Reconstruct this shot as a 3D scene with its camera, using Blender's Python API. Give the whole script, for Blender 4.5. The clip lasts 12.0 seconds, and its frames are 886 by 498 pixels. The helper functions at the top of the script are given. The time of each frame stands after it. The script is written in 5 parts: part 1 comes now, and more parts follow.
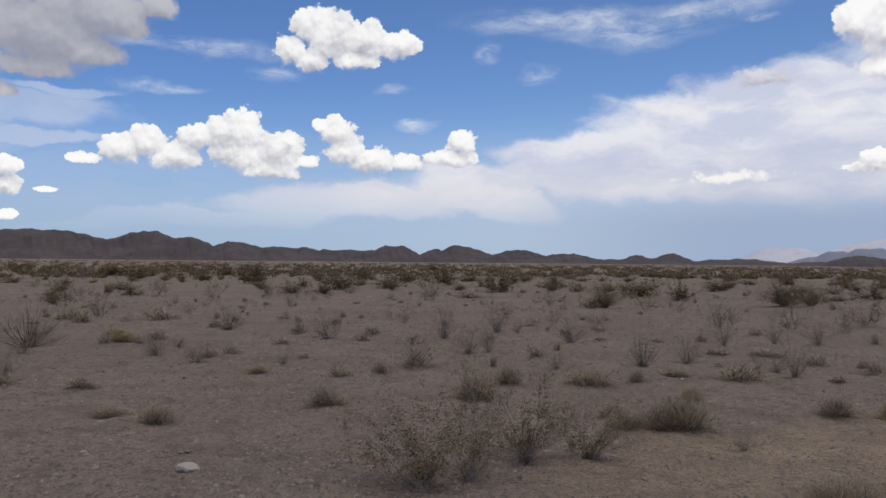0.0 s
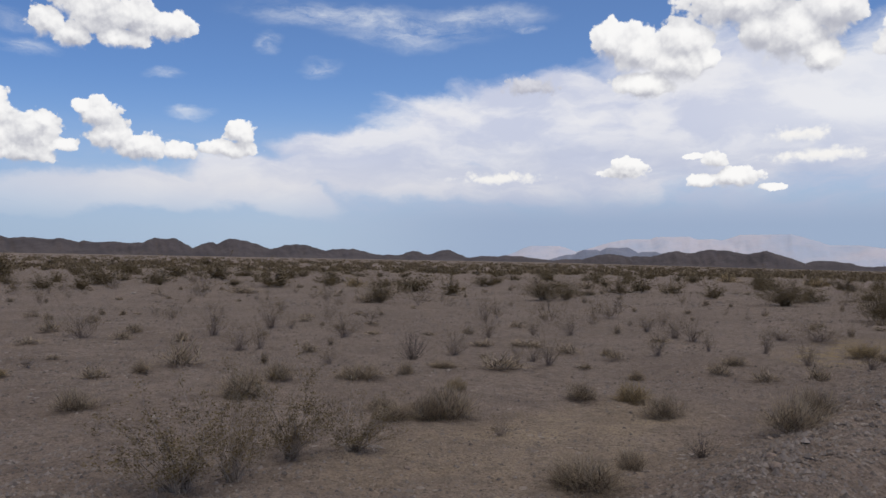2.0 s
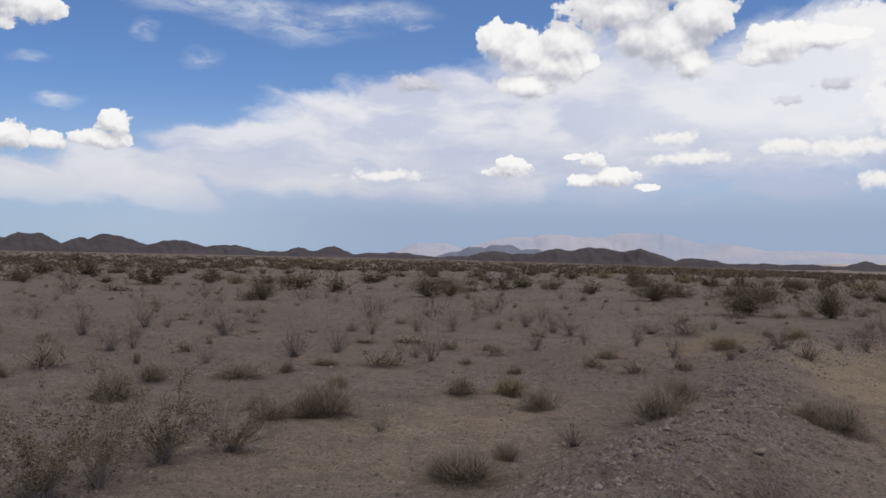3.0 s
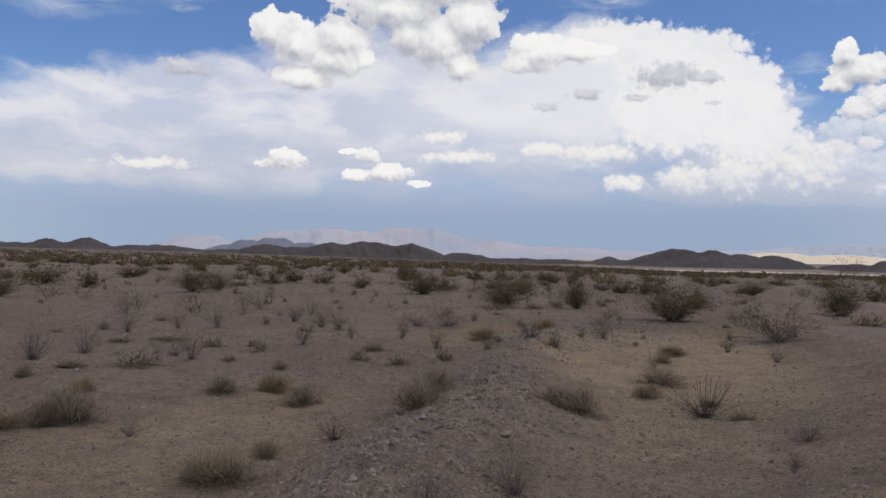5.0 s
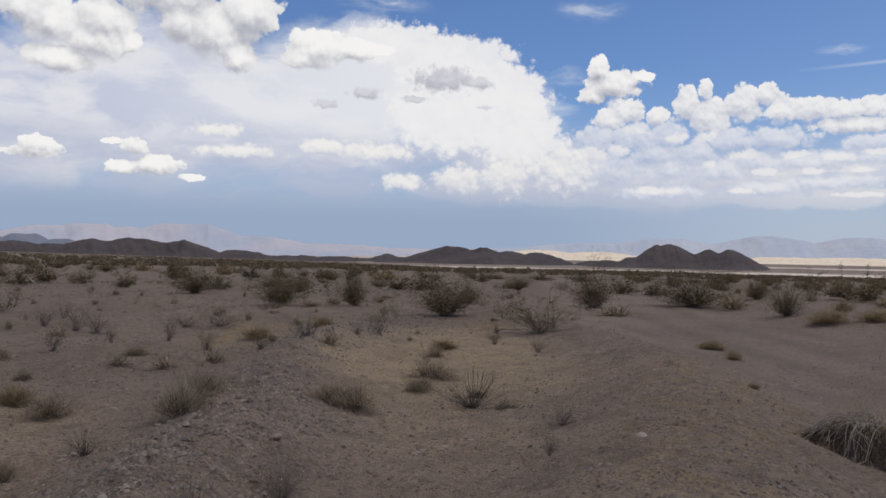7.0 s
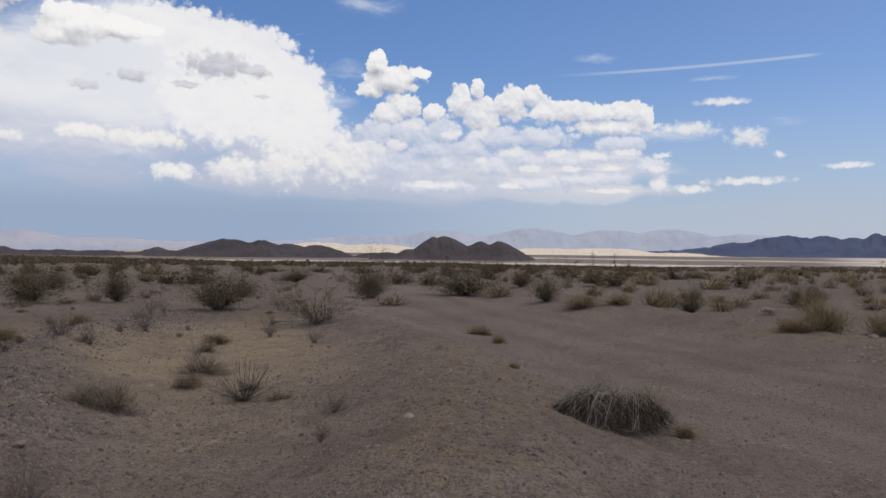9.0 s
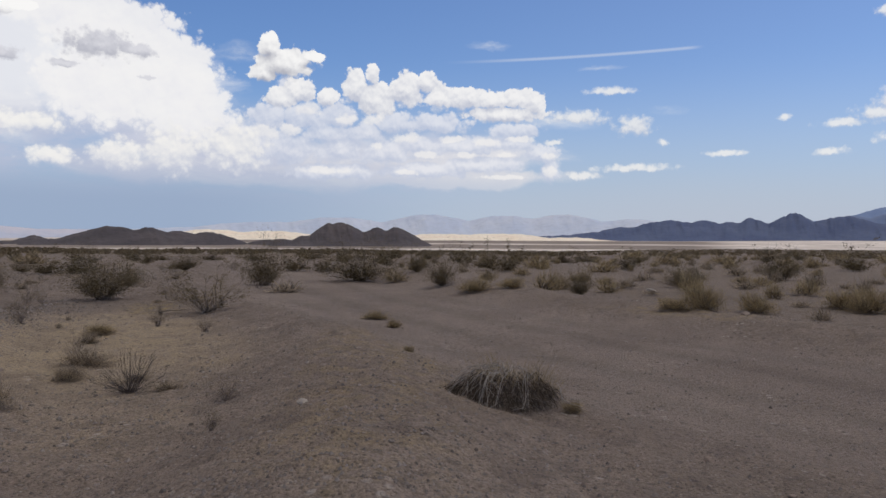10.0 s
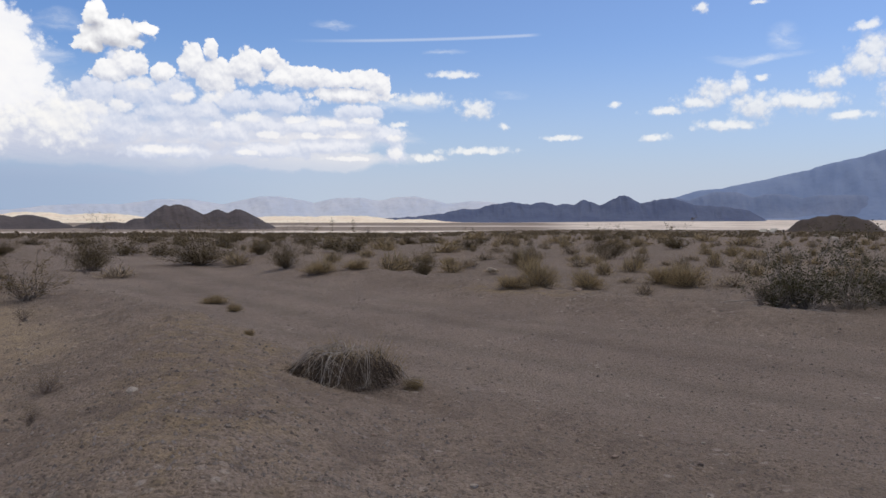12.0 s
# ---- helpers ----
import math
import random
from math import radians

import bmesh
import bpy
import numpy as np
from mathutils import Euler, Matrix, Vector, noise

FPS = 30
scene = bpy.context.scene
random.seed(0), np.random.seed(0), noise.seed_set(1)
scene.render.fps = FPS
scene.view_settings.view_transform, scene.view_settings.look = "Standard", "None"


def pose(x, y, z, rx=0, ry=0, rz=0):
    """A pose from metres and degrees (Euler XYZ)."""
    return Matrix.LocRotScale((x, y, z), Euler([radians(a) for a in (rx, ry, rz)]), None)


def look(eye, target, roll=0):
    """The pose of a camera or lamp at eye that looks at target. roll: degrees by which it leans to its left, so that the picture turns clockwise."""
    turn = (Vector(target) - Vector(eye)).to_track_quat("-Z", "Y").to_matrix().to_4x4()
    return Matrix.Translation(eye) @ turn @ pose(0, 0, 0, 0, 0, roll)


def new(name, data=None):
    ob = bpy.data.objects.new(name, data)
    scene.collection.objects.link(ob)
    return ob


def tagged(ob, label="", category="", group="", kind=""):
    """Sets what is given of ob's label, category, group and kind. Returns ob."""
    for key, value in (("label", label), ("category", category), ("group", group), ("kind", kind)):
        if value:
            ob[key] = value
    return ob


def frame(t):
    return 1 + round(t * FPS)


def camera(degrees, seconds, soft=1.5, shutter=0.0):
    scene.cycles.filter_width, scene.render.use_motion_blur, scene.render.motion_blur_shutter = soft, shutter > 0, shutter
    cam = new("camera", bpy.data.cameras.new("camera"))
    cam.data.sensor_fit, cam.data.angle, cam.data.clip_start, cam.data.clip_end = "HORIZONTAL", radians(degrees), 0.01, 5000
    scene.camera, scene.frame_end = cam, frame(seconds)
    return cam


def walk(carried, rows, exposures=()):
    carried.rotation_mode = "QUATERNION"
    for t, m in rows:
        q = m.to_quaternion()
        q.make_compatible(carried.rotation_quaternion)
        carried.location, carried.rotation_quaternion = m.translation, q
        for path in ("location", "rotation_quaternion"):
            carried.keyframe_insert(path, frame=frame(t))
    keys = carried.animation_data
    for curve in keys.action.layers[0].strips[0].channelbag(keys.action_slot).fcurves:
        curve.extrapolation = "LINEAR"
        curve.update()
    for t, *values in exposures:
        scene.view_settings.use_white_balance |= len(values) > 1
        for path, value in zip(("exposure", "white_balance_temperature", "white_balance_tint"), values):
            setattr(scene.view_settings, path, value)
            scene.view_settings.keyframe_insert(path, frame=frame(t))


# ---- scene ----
cam = camera(58.71, 12.0)
# seconds, place in metres, then yaw, pitch and roll in degrees
PATH = [
    (0.0, 0.000, 0.000, 1.600, 0.00, 0.93, 0.11),
    (0.5, 0.017, 0.000, 1.603, -4.00, 0.83, -0.10),
    (1.0, 0.040, 0.002, 1.600, -7.97, 0.76, -0.31),
    (1.5, 0.062, -0.006, 1.600, -11.94, 0.71, -0.37),
    (2.0, 0.084, -0.012, 1.600, -15.94, 0.61, -0.44),
    (2.5, 0.104, -0.034, 1.599, -20.01, 0.54, -0.50),
    (3.0, 0.120, -0.060, 1.599, -24.18, 0.45, -0.61),
    (5.0, 0.199, -0.113, 1.608, -40.51, 0.22, -1.01),
    (5.5, 0.228, -0.104, 1.609, -44.36, 0.28, -1.10),
    (6.0, 0.256, -0.095, 1.612, -48.38, 0.29, -1.15),
    (6.5, 0.281, -0.099, 1.611, -52.39, 0.30, -1.07),
    (7.0, 0.293, -0.108, 1.610, -56.45, 0.29, -1.00),
    (9.0, 0.279, -0.197, 1.581, -72.35, -0.03, -0.67),
    (9.5, 0.261, -0.222, 1.567, -76.16, -0.42, -0.41),
    (10.0, 0.254, -0.234, 1.564, -79.87, -0.99, -0.28),
    (10.5, 0.258, -0.251, 1.558, -83.45, -1.56, -0.14),
    (11.0, 0.263, -0.265, 1.555, -86.75, -1.96, -0.11),
    (11.5, 0.262, -0.271, 1.554, -89.31, -2.16, -0.17),
    (12.0, 0.250, -0.282, 1.546, -91.02, -2.27, -0.08),
]
walk(cam, [(t, pose(x, y, z, 90 + pitch, roll, yaw)) for t, x, y, z, yaw, pitch, roll in PATH], exposures=((0.0, -0.1), (3.0, -0.15), (6.5, -0.22), (9.0, -0.2), (10.5, -0.13), (12.0, -0.03)))

# ---- world and sun ----
SUN_AZ, SUN_EL = 150.0, 60.0


class Graph:
    """Short names for the nodes of one node tree."""

    def __init__(self, tree):
        self.tree = tree
        tree.nodes.clear()

    def add(self, kind, **settings):
        node = self.tree.nodes.new(kind)
        for key, value in settings.items():
            setattr(node, key, value)
        return node

    def put(self, socket, value):
        if isinstance(value, bpy.types.NodeSocket):
            self.tree.links.new(value, socket)
        else:
            socket.default_value = value

    def math(self, op, a, b=0.0, c=0.0, clamp=False):
        node = self.add("ShaderNodeMath", operation=op, use_clamp=clamp)
        for i, v in enumerate((a, b, c)):
            self.put(node.inputs[i], v)
        return node.outputs[0]

    def vec(self, op, a, b=(0, 0, 0), c=(0, 0, 0)):
        node = self.add("ShaderNodeVectorMath", operation=op)
        for i, v in enumerate((a, b, c)):
            self.put(node.inputs[i], v)
        return node.outputs["Value"] if op in ("LENGTH", "DOT_PRODUCT", "DISTANCE") else node.outputs["Vector"]

    def noise(self, where, scale, detail=4.0, rough=0.55, colour=False, distort=0.0):
        node = self.add("ShaderNodeTexNoise")
        self.put(node.inputs["Vector"], where)
        for key, v in (("Scale", scale), ("Detail", detail), ("Roughness", rough), ("Distortion", distort)):
            self.put(node.inputs[key], v)
        return node.outputs["Color" if colour else "Fac"]

    def cells(self, where, scale, feature="F1", detail=0.0, out="Distance"):
        node = self.add("ShaderNodeTexVoronoi", feature=feature)
        self.put(node.inputs["Vector"], where)
        self.put(node.inputs["Scale"], scale)
        self.put(node.inputs["Detail"], detail)
        return node.outputs[out]

    def remap(self, v, a, b, lo=0.0, hi=1.0, smooth=True):
        node = self.add("ShaderNodeMapRange", interpolation_type="SMOOTHSTEP" if smooth else "LINEAR")
        for key, x in (("Value", v), ("From Min", a), ("From Max", b), ("To Min", lo), ("To Max", hi)):
            self.put(node.inputs[key], x)
        return node.outputs["Result"]

    def mix(self, f, a, b, blend="MIX"):
        node = self.add("ShaderNodeMix", data_type="RGBA", blend_type=blend)
        self.put(node.inputs[0], f)
        self.put(node.inputs[6], a if isinstance(a, bpy.types.NodeSocket) else (*a, 1))
        self.put(node.inputs[7], b if isinstance(b, bpy.types.NodeSocket) else (*b, 1))
        return node.outputs[2]


# Clouds as heaps of ellipses on the dome: bearing, height, half width, half height, in degrees
HEAPS = []
HEAPS += [(-9.7, 16.6, 1.52, 1.46), (-7.9, 15.9, 2.42, 1.95), (-5.7, 15.7, 2.24, 1.64), (-3.4, 15.4, 1.97, 1.15), (-10.9, 14.8, 1.43, 1.21), (-9.5, 14.3, 1.68, 1.05), (-6.3, 14.4, 2.23, 0.82)]  # heap over the hills
HEAPS += [(-14.3, 9.1, 1.85, 1.75), (-15.6, 9.1, 1.53, 1.35), (-17.3, 8.7, 1.5, 1.1), (-20.6, 8.1, 1.62, 1.39), (-22.2, 7.6, 1.94, 1.14), (-24.5, 7.0, 1.63, 0.41), (-18.8, 7.3, 2.21, 1.17), (-14.7, 7.7, 2.69, 1.51), (-11.9, 7.9, 2.16, 1.69), (-11.1, 8.6, 0.87, 0.89), (-12.3, 6.6, 2.43, 1.0), (-9.9, 7.2, 1.12, 0.53)]  # long heap
HEAPS += [(-7.7, 9.3, 1.53, 1.3), (-8.7, 9.7, 0.8, 0.61), (-7.1, 8.0, 1.62, 1.47), (-5.1, 7.3, 2.24, 1.06), (-2.8, 7.2, 1.31, 0.74), (1.4, 8.5, 1.23, 1.03), (0.7, 7.5, 2.26, 0.74), (-29.1, 6.1, 0.94, 0.86), (-29.0, 5.0, 0.88, 0.79), (-26.8, 4.8, 0.85, 0.26), (-29.1, 3.1, 0.88, 0.39)]  # small heaps
HEAPS += [(67.4, 13.1, 0.88, 1.05), (68.5, 12.0, 2.46, 1.24), (70.3, 12.5, 1.13, 0.42), (67.1, 11.3, 1.33, 0.78)]  # heap beside the anvil
HEAPS += [(29.1, 6.5, 1.47, 0.82), (28.8, 6.1, 1.84, 0.53), (34.9, 6.9, 0.95, 0.77), (33.5, 7.1, 1.12, 0.28), (36.3, 5.6, 2.16, 0.8), (34.2, 5.4, 1.12, 0.61), (38.5, 4.9, 1.0, 0.24)]  # low puffs
TOWERS = []
TOWERS += [(27.8, 15.2, 1.39, 1.56), (29.8, 14.4, 2.65, 1.96), (32.8, 14.9, 2.33, 1.71), (32.5, 13.6, 3.02, 1.63), (30.2, 12.2, 2.52, 1.14), (34.5, 13.6, 1.11, 0.89)]  # left tower
TOWERS += [(36.8, 17.2, 4.7, 2.01), (42.2, 16.3, 2.68, 2.35), (39.9, 15.0, 3.05, 2.45), (41.6, 13.3, 1.42, 1.25), (37.8, 15.3, 1.75, 2.0), (38.7, 19.0, 6.16, 2.39)]  # right tower
TOWERS += [(47.1, 14.2, 2.62, 1.51), (49.8, 14.3, 2.01, 0.96), (46.2, 13.5, 1.77, 0.84), (51.6, 14.3, 1.23, 0.36)]  # tower side
CASTLE = []
CASTLE += [(69.5, 10.1, 1.48, 0.99), (68.4, 9.6, 1.43, 0.9), (71.5, 9.8, 0.9, 0.9), (73.5, 10.5, 0.99, 1.48), (74.7, 11.4, 0.62, 0.82), (74.9, 9.7, 1.85, 1.48), (77.2, 10.4, 1.47, 1.47), (78.6, 10.9, 0.89, 0.98), (79.6, 9.9, 1.29, 1.14), (81.4, 9.8, 1.68, 0.97), (83.4, 9.7, 1.58, 0.81), (85.4, 9.7, 1.76, 0.92), (86.5, 9.4, 0.85, 0.96), (84.2, 8.7, 3.54, 0.72)]  # castle top
KEEP = []
KEEP += [(67.5, 8.2, 1.96, 1.31), (69.7, 8.2, 2.26, 1.31), (66.4, 6.5, 2.44, 1.64), (68.4, 6.1, 3.27, 1.64), (72.3, 6.1, 2.88, 1.23), (75.8, 5.9, 2.87, 1.23), (76.4, 8.0, 2.25, 0.98), (79.5, 8.0, 2.83, 0.98), (78.3, 6.4, 2.44, 1.06), (81.5, 6.4, 2.8, 0.89), (84.7, 6.6, 2.35, 0.88), (86.8, 5.9, 1.54, 0.96), (87.6, 4.7, 0.84, 1.11), (82.7, 5.1, 4.38, 0.81), (78.7, 4.7, 4.47, 0.82), (72.1, 4.5, 4.52, 0.82)]  # castle walls
KEEP += [(72.1, 8.4, 2.06, 1.4), (68.8, 10.3, 1.06, 0.9), (74.2, 7.3, 2.05, 0.99), (71.3, 7.3, 2.47, 1.23), (85.0, 7.5, 2.35, 0.8)]  # between them
LUMPS = []
LUMPS += [(72.9, 8.2, 0.99, 0.58), (75.1, 6.4, 0.62, 0.37), (70.2, 8.9, 1.23, 0.66), (77.2, 7.0, 1.22, 0.53), (80.5, 6.9, 1.29, 0.37), (82.9, 6.7, 1.39, 0.36), (85.4, 6.9, 1.25, 0.36), (87.4, 5.7, 0.77, 0.48), (87.6, 4.5, 0.61, 0.63), (84.3, 5.8, 1.18, 0.28), (81.5, 5.8, 1.04, 0.28), (71.3, 4.6, 2.38, 0.41), (77.3, 4.5, 1.14, 0.29), (84.3, 4.2, 2.16, 0.24), (67.2, 7.2, 1.43, 0.74), (68.8, 7.4, 1.02, 0.57), (74.8, 8.2, 0.98, 0.49), (78.7, 5.8, 1.22, 0.37)]  # castle lumps
PUFFS = []
PUFFS += [(91.8, 10.2, 2.37, 0.35), (89.6, 8.4, 3.0, 0.67), (93.5, 7.7, 1.61, 1.04), (95.4, 6.6, 0.63, 0.34), (93.3, 4.8, 3.76, 0.38), (89.9, 4.3, 1.68, 0.35), (87.8, 6.7, 0.84, 0.28), (99.8, 5.7, 1.36, 0.29)]  # far puffs
PUFFS += [(110.0, 8.5, 1.82, 1.33), (109.0, 7.9, 2.28, 0.72), (106.8, 7.4, 2.02, 0.39), (111.5, 8.9, 1.11, 1.04), (112.5, 7.5, 2.53, 1.31), (110.9, 6.3, 3.09, 0.56), (114.7, 7.7, 2.03, 0.92), (112.9, 9.4, 0.67, 0.33), (117.0, 9.0, 1.37, 0.99), (116.1, 7.6, 2.38, 1.0), (119.0, 9.8, 1.7, 1.68), (119.5, 10.6, 1.5, 1.32), (118.1, 6.6, 1.92, 0.45), (119.1, 12.0, 1.2, 0.49), (121.1, 10.0, 2.54, 2.6), (122.1, 7.9, 2.84, 2.15)]  # east heap
PUFFS += [(103.2, 8.0, 0.59, 0.28), (99.4, 5.7, 1.53, 0.28), (106.0, 5.6, 1.34, 0.4), (109.0, 14.1, 0.67, 0.47), (112.7, 14.1, 0.78, 0.23)]  # specks
BANDS = []
BANDS += [(41.5, 6.9, 3.83, 0.69), (47.6, 7.4, 1.98, 0.81), (51.4, 7.1, 3.87, 1.04), (40.3, 8.3, 2.62, 0.8), (19.9, 5.7, 3.66, 0.6), (53.4, 5.1, 2.06, 0.92), (57.5, 5.4, 2.52, 1.36), (61.0, 5.8, 2.88, 2.02), (64.9, 6.1, 3.17, 2.21)]  # low bands
RIM = []
RIM += [(52.8, 14.7, 4.9, 1.84), (56.9, 13.5, 5.63, 2.36), (60.4, 10.9, 4.33, 3.22), (62.0, 8.5, 3.69, 2.48), (57.0, 10.2, 5.22, 3.66)]  # anvil edge
BANKS = []
BANKS += [(-26.9, 14.9, 4.91, 3.12), (-22.8, 16.1, 3.32, 2.08), (-19.8, 17.0, 1.53, 1.08), (-27.2, 12.7, 3.25, 0.95), (-24.5, 13.8, 2.72, 1.5), (-32.2, 13.9, 4.12, 3.83), (-29.1, 10.9, 1.26, 0.57)]  # grey bank
SCRAPS = []
SCRAPS += [(56.3, 12.4, 2.81, 1.27), (58.6, 12.2, 1.52, 0.64), (50.7, 11.3, 1.57, 0.53), (54.3, 11.0, 1.18, 0.33), (59.2, 10.5, 0.85, 0.21), (47.8, 10.5, 1.08, 0.38)]  # grey scraps
SCRAPS += [(22.2, 12.2, 2.36, 0.81), (50.6, 11.3, 1.58, 0.48)]  # grey scraps
SHEETS = []
SHEETS += [(2.3, 5.5, 5.75, 1.72), (-6.7, 4.3, 10.14, 1.22), (-16.9, 3.2, 8.65, 0.79), (-24.5, 2.6, 5.45, 0.52), (-27.5, 9.8, 6.14, 1.31), (-28.1, 7.9, 5.43, 0.51), (-25.5, 11.2, 4.02, 0.45), (-31.9, 9.2, 3.56, 2.79)]  # low sheet
SHEETS += [(1.7, 5.1, 5.79, 1.6), (-3.3, 4.5, 4.85, 1.31), (5.3, 4.0, 3.31, 1.17), (9.4, 7.8, 5.77, 1.43), (11.8, 6.4, 8.63, 2.21), (18.6, 9.2, 8.55, 3.07), (17.4, 5.3, 11.35, 1.47), (23.1, 11.6, 7.4, 1.85), (26.8, 8.3, 12.31, 4.31), (34.9, 9.4, 9.92, 5.25)]  # sheet
SHEETS += [(44.7, 10.0, 12.28, 4.92), (50.8, 12.5, 10.67, 3.7), (57.0, 10.2, 7.63, 3.86), (34.7, 10.3, 10.86, 5.19), (62.2, 6.6, 5.43, 1.6)]  # anvil
SHEETS += [(77.0, 5.6, 11.02, 1.97), (70.5, 5.1, 9.44, 2.05), (81.1, 4.0, 8.03, 0.65), (64.8, 4.6, 10.5, 1.22)]  # mid
WISPS = []
WISPS += [(9.3, 16.7, 6.81, 0.89), (13.6, 16.2, 5.05, 1.12), (18.6, 17.0, 4.06, 0.7), (22.1, 16.2, 1.24, 0.23), (-17.3, 14.6, 5.24, 0.55), (-20.6, 12.0, 2.88, 0.35), (7.0, 13.4, 1.21, 0.57), (3.2, 14.9, 0.9, 0.49), (-2.0, 9.9, 1.44, 0.29), (-3.8, 12.3, 1.15, 0.33), (-12.3, 13.2, 1.57, 0.48)]  # cirrus
WISPS += [(51.6, 17.4, 2.87, 0.49), (66.9, 17.0, 2.03, 0.55), (65.0, 12.6, 1.13, 0.47)]  # veils
WISPS += [(95.8, 8.7, 0.9, 0.23), (91.1, 11.8, 1.18, 0.19), (83.2, 13.7, 1.03, 0.2), (88.1, 8.1, 2.66, 0.71)]  # veils
WISPS += [(112.6, 10.8, 2.84, 0.31), (114.3, 11.9, 1.04, 0.68)]  # veils
TRAIL = (79.4, 12.30, 98.2, 12.87)  # bearing and height of its ends

world = bpy.data.worlds.new("desert_sky")
scene.world = world
world.use_nodes = True
g = Graph(world.node_tree)
heading = g.add("ShaderNodeTexCoord").outputs["Generated"]
sep = g.add("ShaderNodeSeparateXYZ")
g.put(sep.inputs[0], heading)
dome_az = g.math("DEGREES", g.math("ARCTAN2", sep.outputs[0], sep.outputs[1]))
dome_el = g.math("DEGREES", g.math("ARCSINE", sep.outputs[2]))
comb = g.add("ShaderNodeCombineXYZ")
g.put(comb.inputs[0], dome_az)
g.put(comb.inputs[1], dome_el)
dome = comb.outputs[0]


def swirl(where, scale, amount, stretch=(1, 1, 1), detail=3.0, rough=0.6):
    n = g.noise(g.vec("MULTIPLY", where, stretch), scale, detail, rough, colour=True)
    return g.vec("MULTIPLY", g.vec("SUBTRACT", n, (0.5, 0.5, 0.5)), (amount, amount * 0.7, 0))


def field(where, blobs):
    """1 in the middle of the nearest ellipse, 0 on its rim, less outside."""
    best = None
    for a, e, ra, re in blobs:
        far = g.vec("LENGTH", g.vec("MULTIPLY_ADD", where, (1 / ra, 1 / re, 0), (-a / ra, -e / re, 0)))
        best = far if best is None else g.math("MINIMUM", best, far)
    return g.math("SUBTRACT", 1.0, best)


sky = g.add("ShaderNodeTexSky", sky_type="NISHITA", sun_disc=False, sun_elevation=radians(SUN_EL), sun_rotation=radians(SUN_AZ),
            altitude=300.0, air_density=1.0, dust_density=0.6, ozone_density=2.0)
blue = g.vec("MULTIPLY", sky.outputs[0], (0.079, 0.097, 0.128))
# paler towards the horizon, as in dusty air
blue = g.mix(g.remap(dome_el, -1.0, 13.0, 0.85, 0.0), blue, (0.44, 0.56, 0.75))
blue = g.mix(g.remap(dome_el, 5.5, 0.0, 0.0, 0.6), blue, (0.50, 0.60, 0.74))
# deepest away from the sun
blue = g.vec("MULTIPLY", blue, g.mix(g.remap(dome_az, 25.0, -30.0), (1, 1, 1), (0.80, 0.86, 0.92)))
blue = g.vec("MULTIPLY", blue, g.mix(g.remap(dome_az, 60.0, 100.0), (1, 1, 1), (1.10, 1.0, 0.95)))
# wisps
wispy = g.vec("ADD", dome, swirl(dome, 0.35, 3.5, (0.45, 1, 1), 5.0))
streak = g.noise(g.vec("MULTIPLY", wispy, (0.4, 1.2, 1)), 0.6, 7.0, 0.62)
wisp = g.math("MULTIPLY", g.remap(field(wispy, WISPS), -0.55, 0.9), g.remap(streak, 0.30, 0.76))
run = g.remap(dome_az, TRAIL[0], TRAIL[2], 0.0, 1.0, False)
sag = g.math("SUBTRACT", dome_el, g.math("MULTIPLY_ADD", run, TRAIL[3] - TRAIL[1], TRAIL[1]))
trail = g.math("MULTIPLY", g.remap(g.math("ABSOLUTE", sag), 0.16, 0.02), g.math("MULTIPLY", g.remap(run, 0.0, 0.4), g.remap(run, 1.0, 0.93)))
out = g.mix(g.math("MAXIMUM", g.math("MULTIPLY", wisp, 0.8), g.math("MULTIPLY", trail, 0.35)), blue, (0.85, 0.88, 0.93))
# soft sheets and the anvil
soft = g.vec("ADD", dome, g.vec("ADD", swirl(dome, 0.16, 4.5, (0.6, 1, 1), 2.0), swirl(dome, 0.7, 1.6, (0.7, 1, 1), 5.0)))
sheet_field = field(soft, SHEETS)
grain = g.noise(g.vec("MULTIPLY", soft, (0.55, 1.3, 1)), 0.42, 6.0, 0.55)
sheet = g.math("MULTIPLY", g.remap(dome_el, 1.6, 5.2), g.remap(g.math("ADD", sheet_field, g.math("MULTIPLY", g.math("SUBTRACT", grain, 0.5), 0.9)), -0.16, 0.34))
glow = g.remap(g.noise(g.vec("MULTIPLY", soft, (0.5, 1.2, 1)), 0.22, 5.0, 0.55), 0.40, 0.58)
bright = g.remap(dome_az, 30.0, 52.0)
sheet_tone = g.mix(glow, (0.66, 0.69, 0.83), (0.92, 0.91, 0.94))
sheet_tone = g.mix(g.remap(dome_el, 7.5, 4.5, 0.0, 0.75), sheet_tone, (0.88, 0.85, 0.85))
sheet_tone = g.mix(g.math("MULTIPLY", g.math("MULTIPLY", bright, g.remap(dome_el, 6.0, 10.0)), 0.85), sheet_tone, (0.97, 0.97, 0.99))
sheet_tone = g.mix(g.remap(dome_az, -8.0, -24.0, 0.0, 0.55), sheet_tone, (0.50, 0.60, 0.79))
out = g.mix(g.math("MULTIPLY", sheet, g.remap(dome_az, -28.0, 2.0, 0.5, 0.92)), out, sheet_tone)
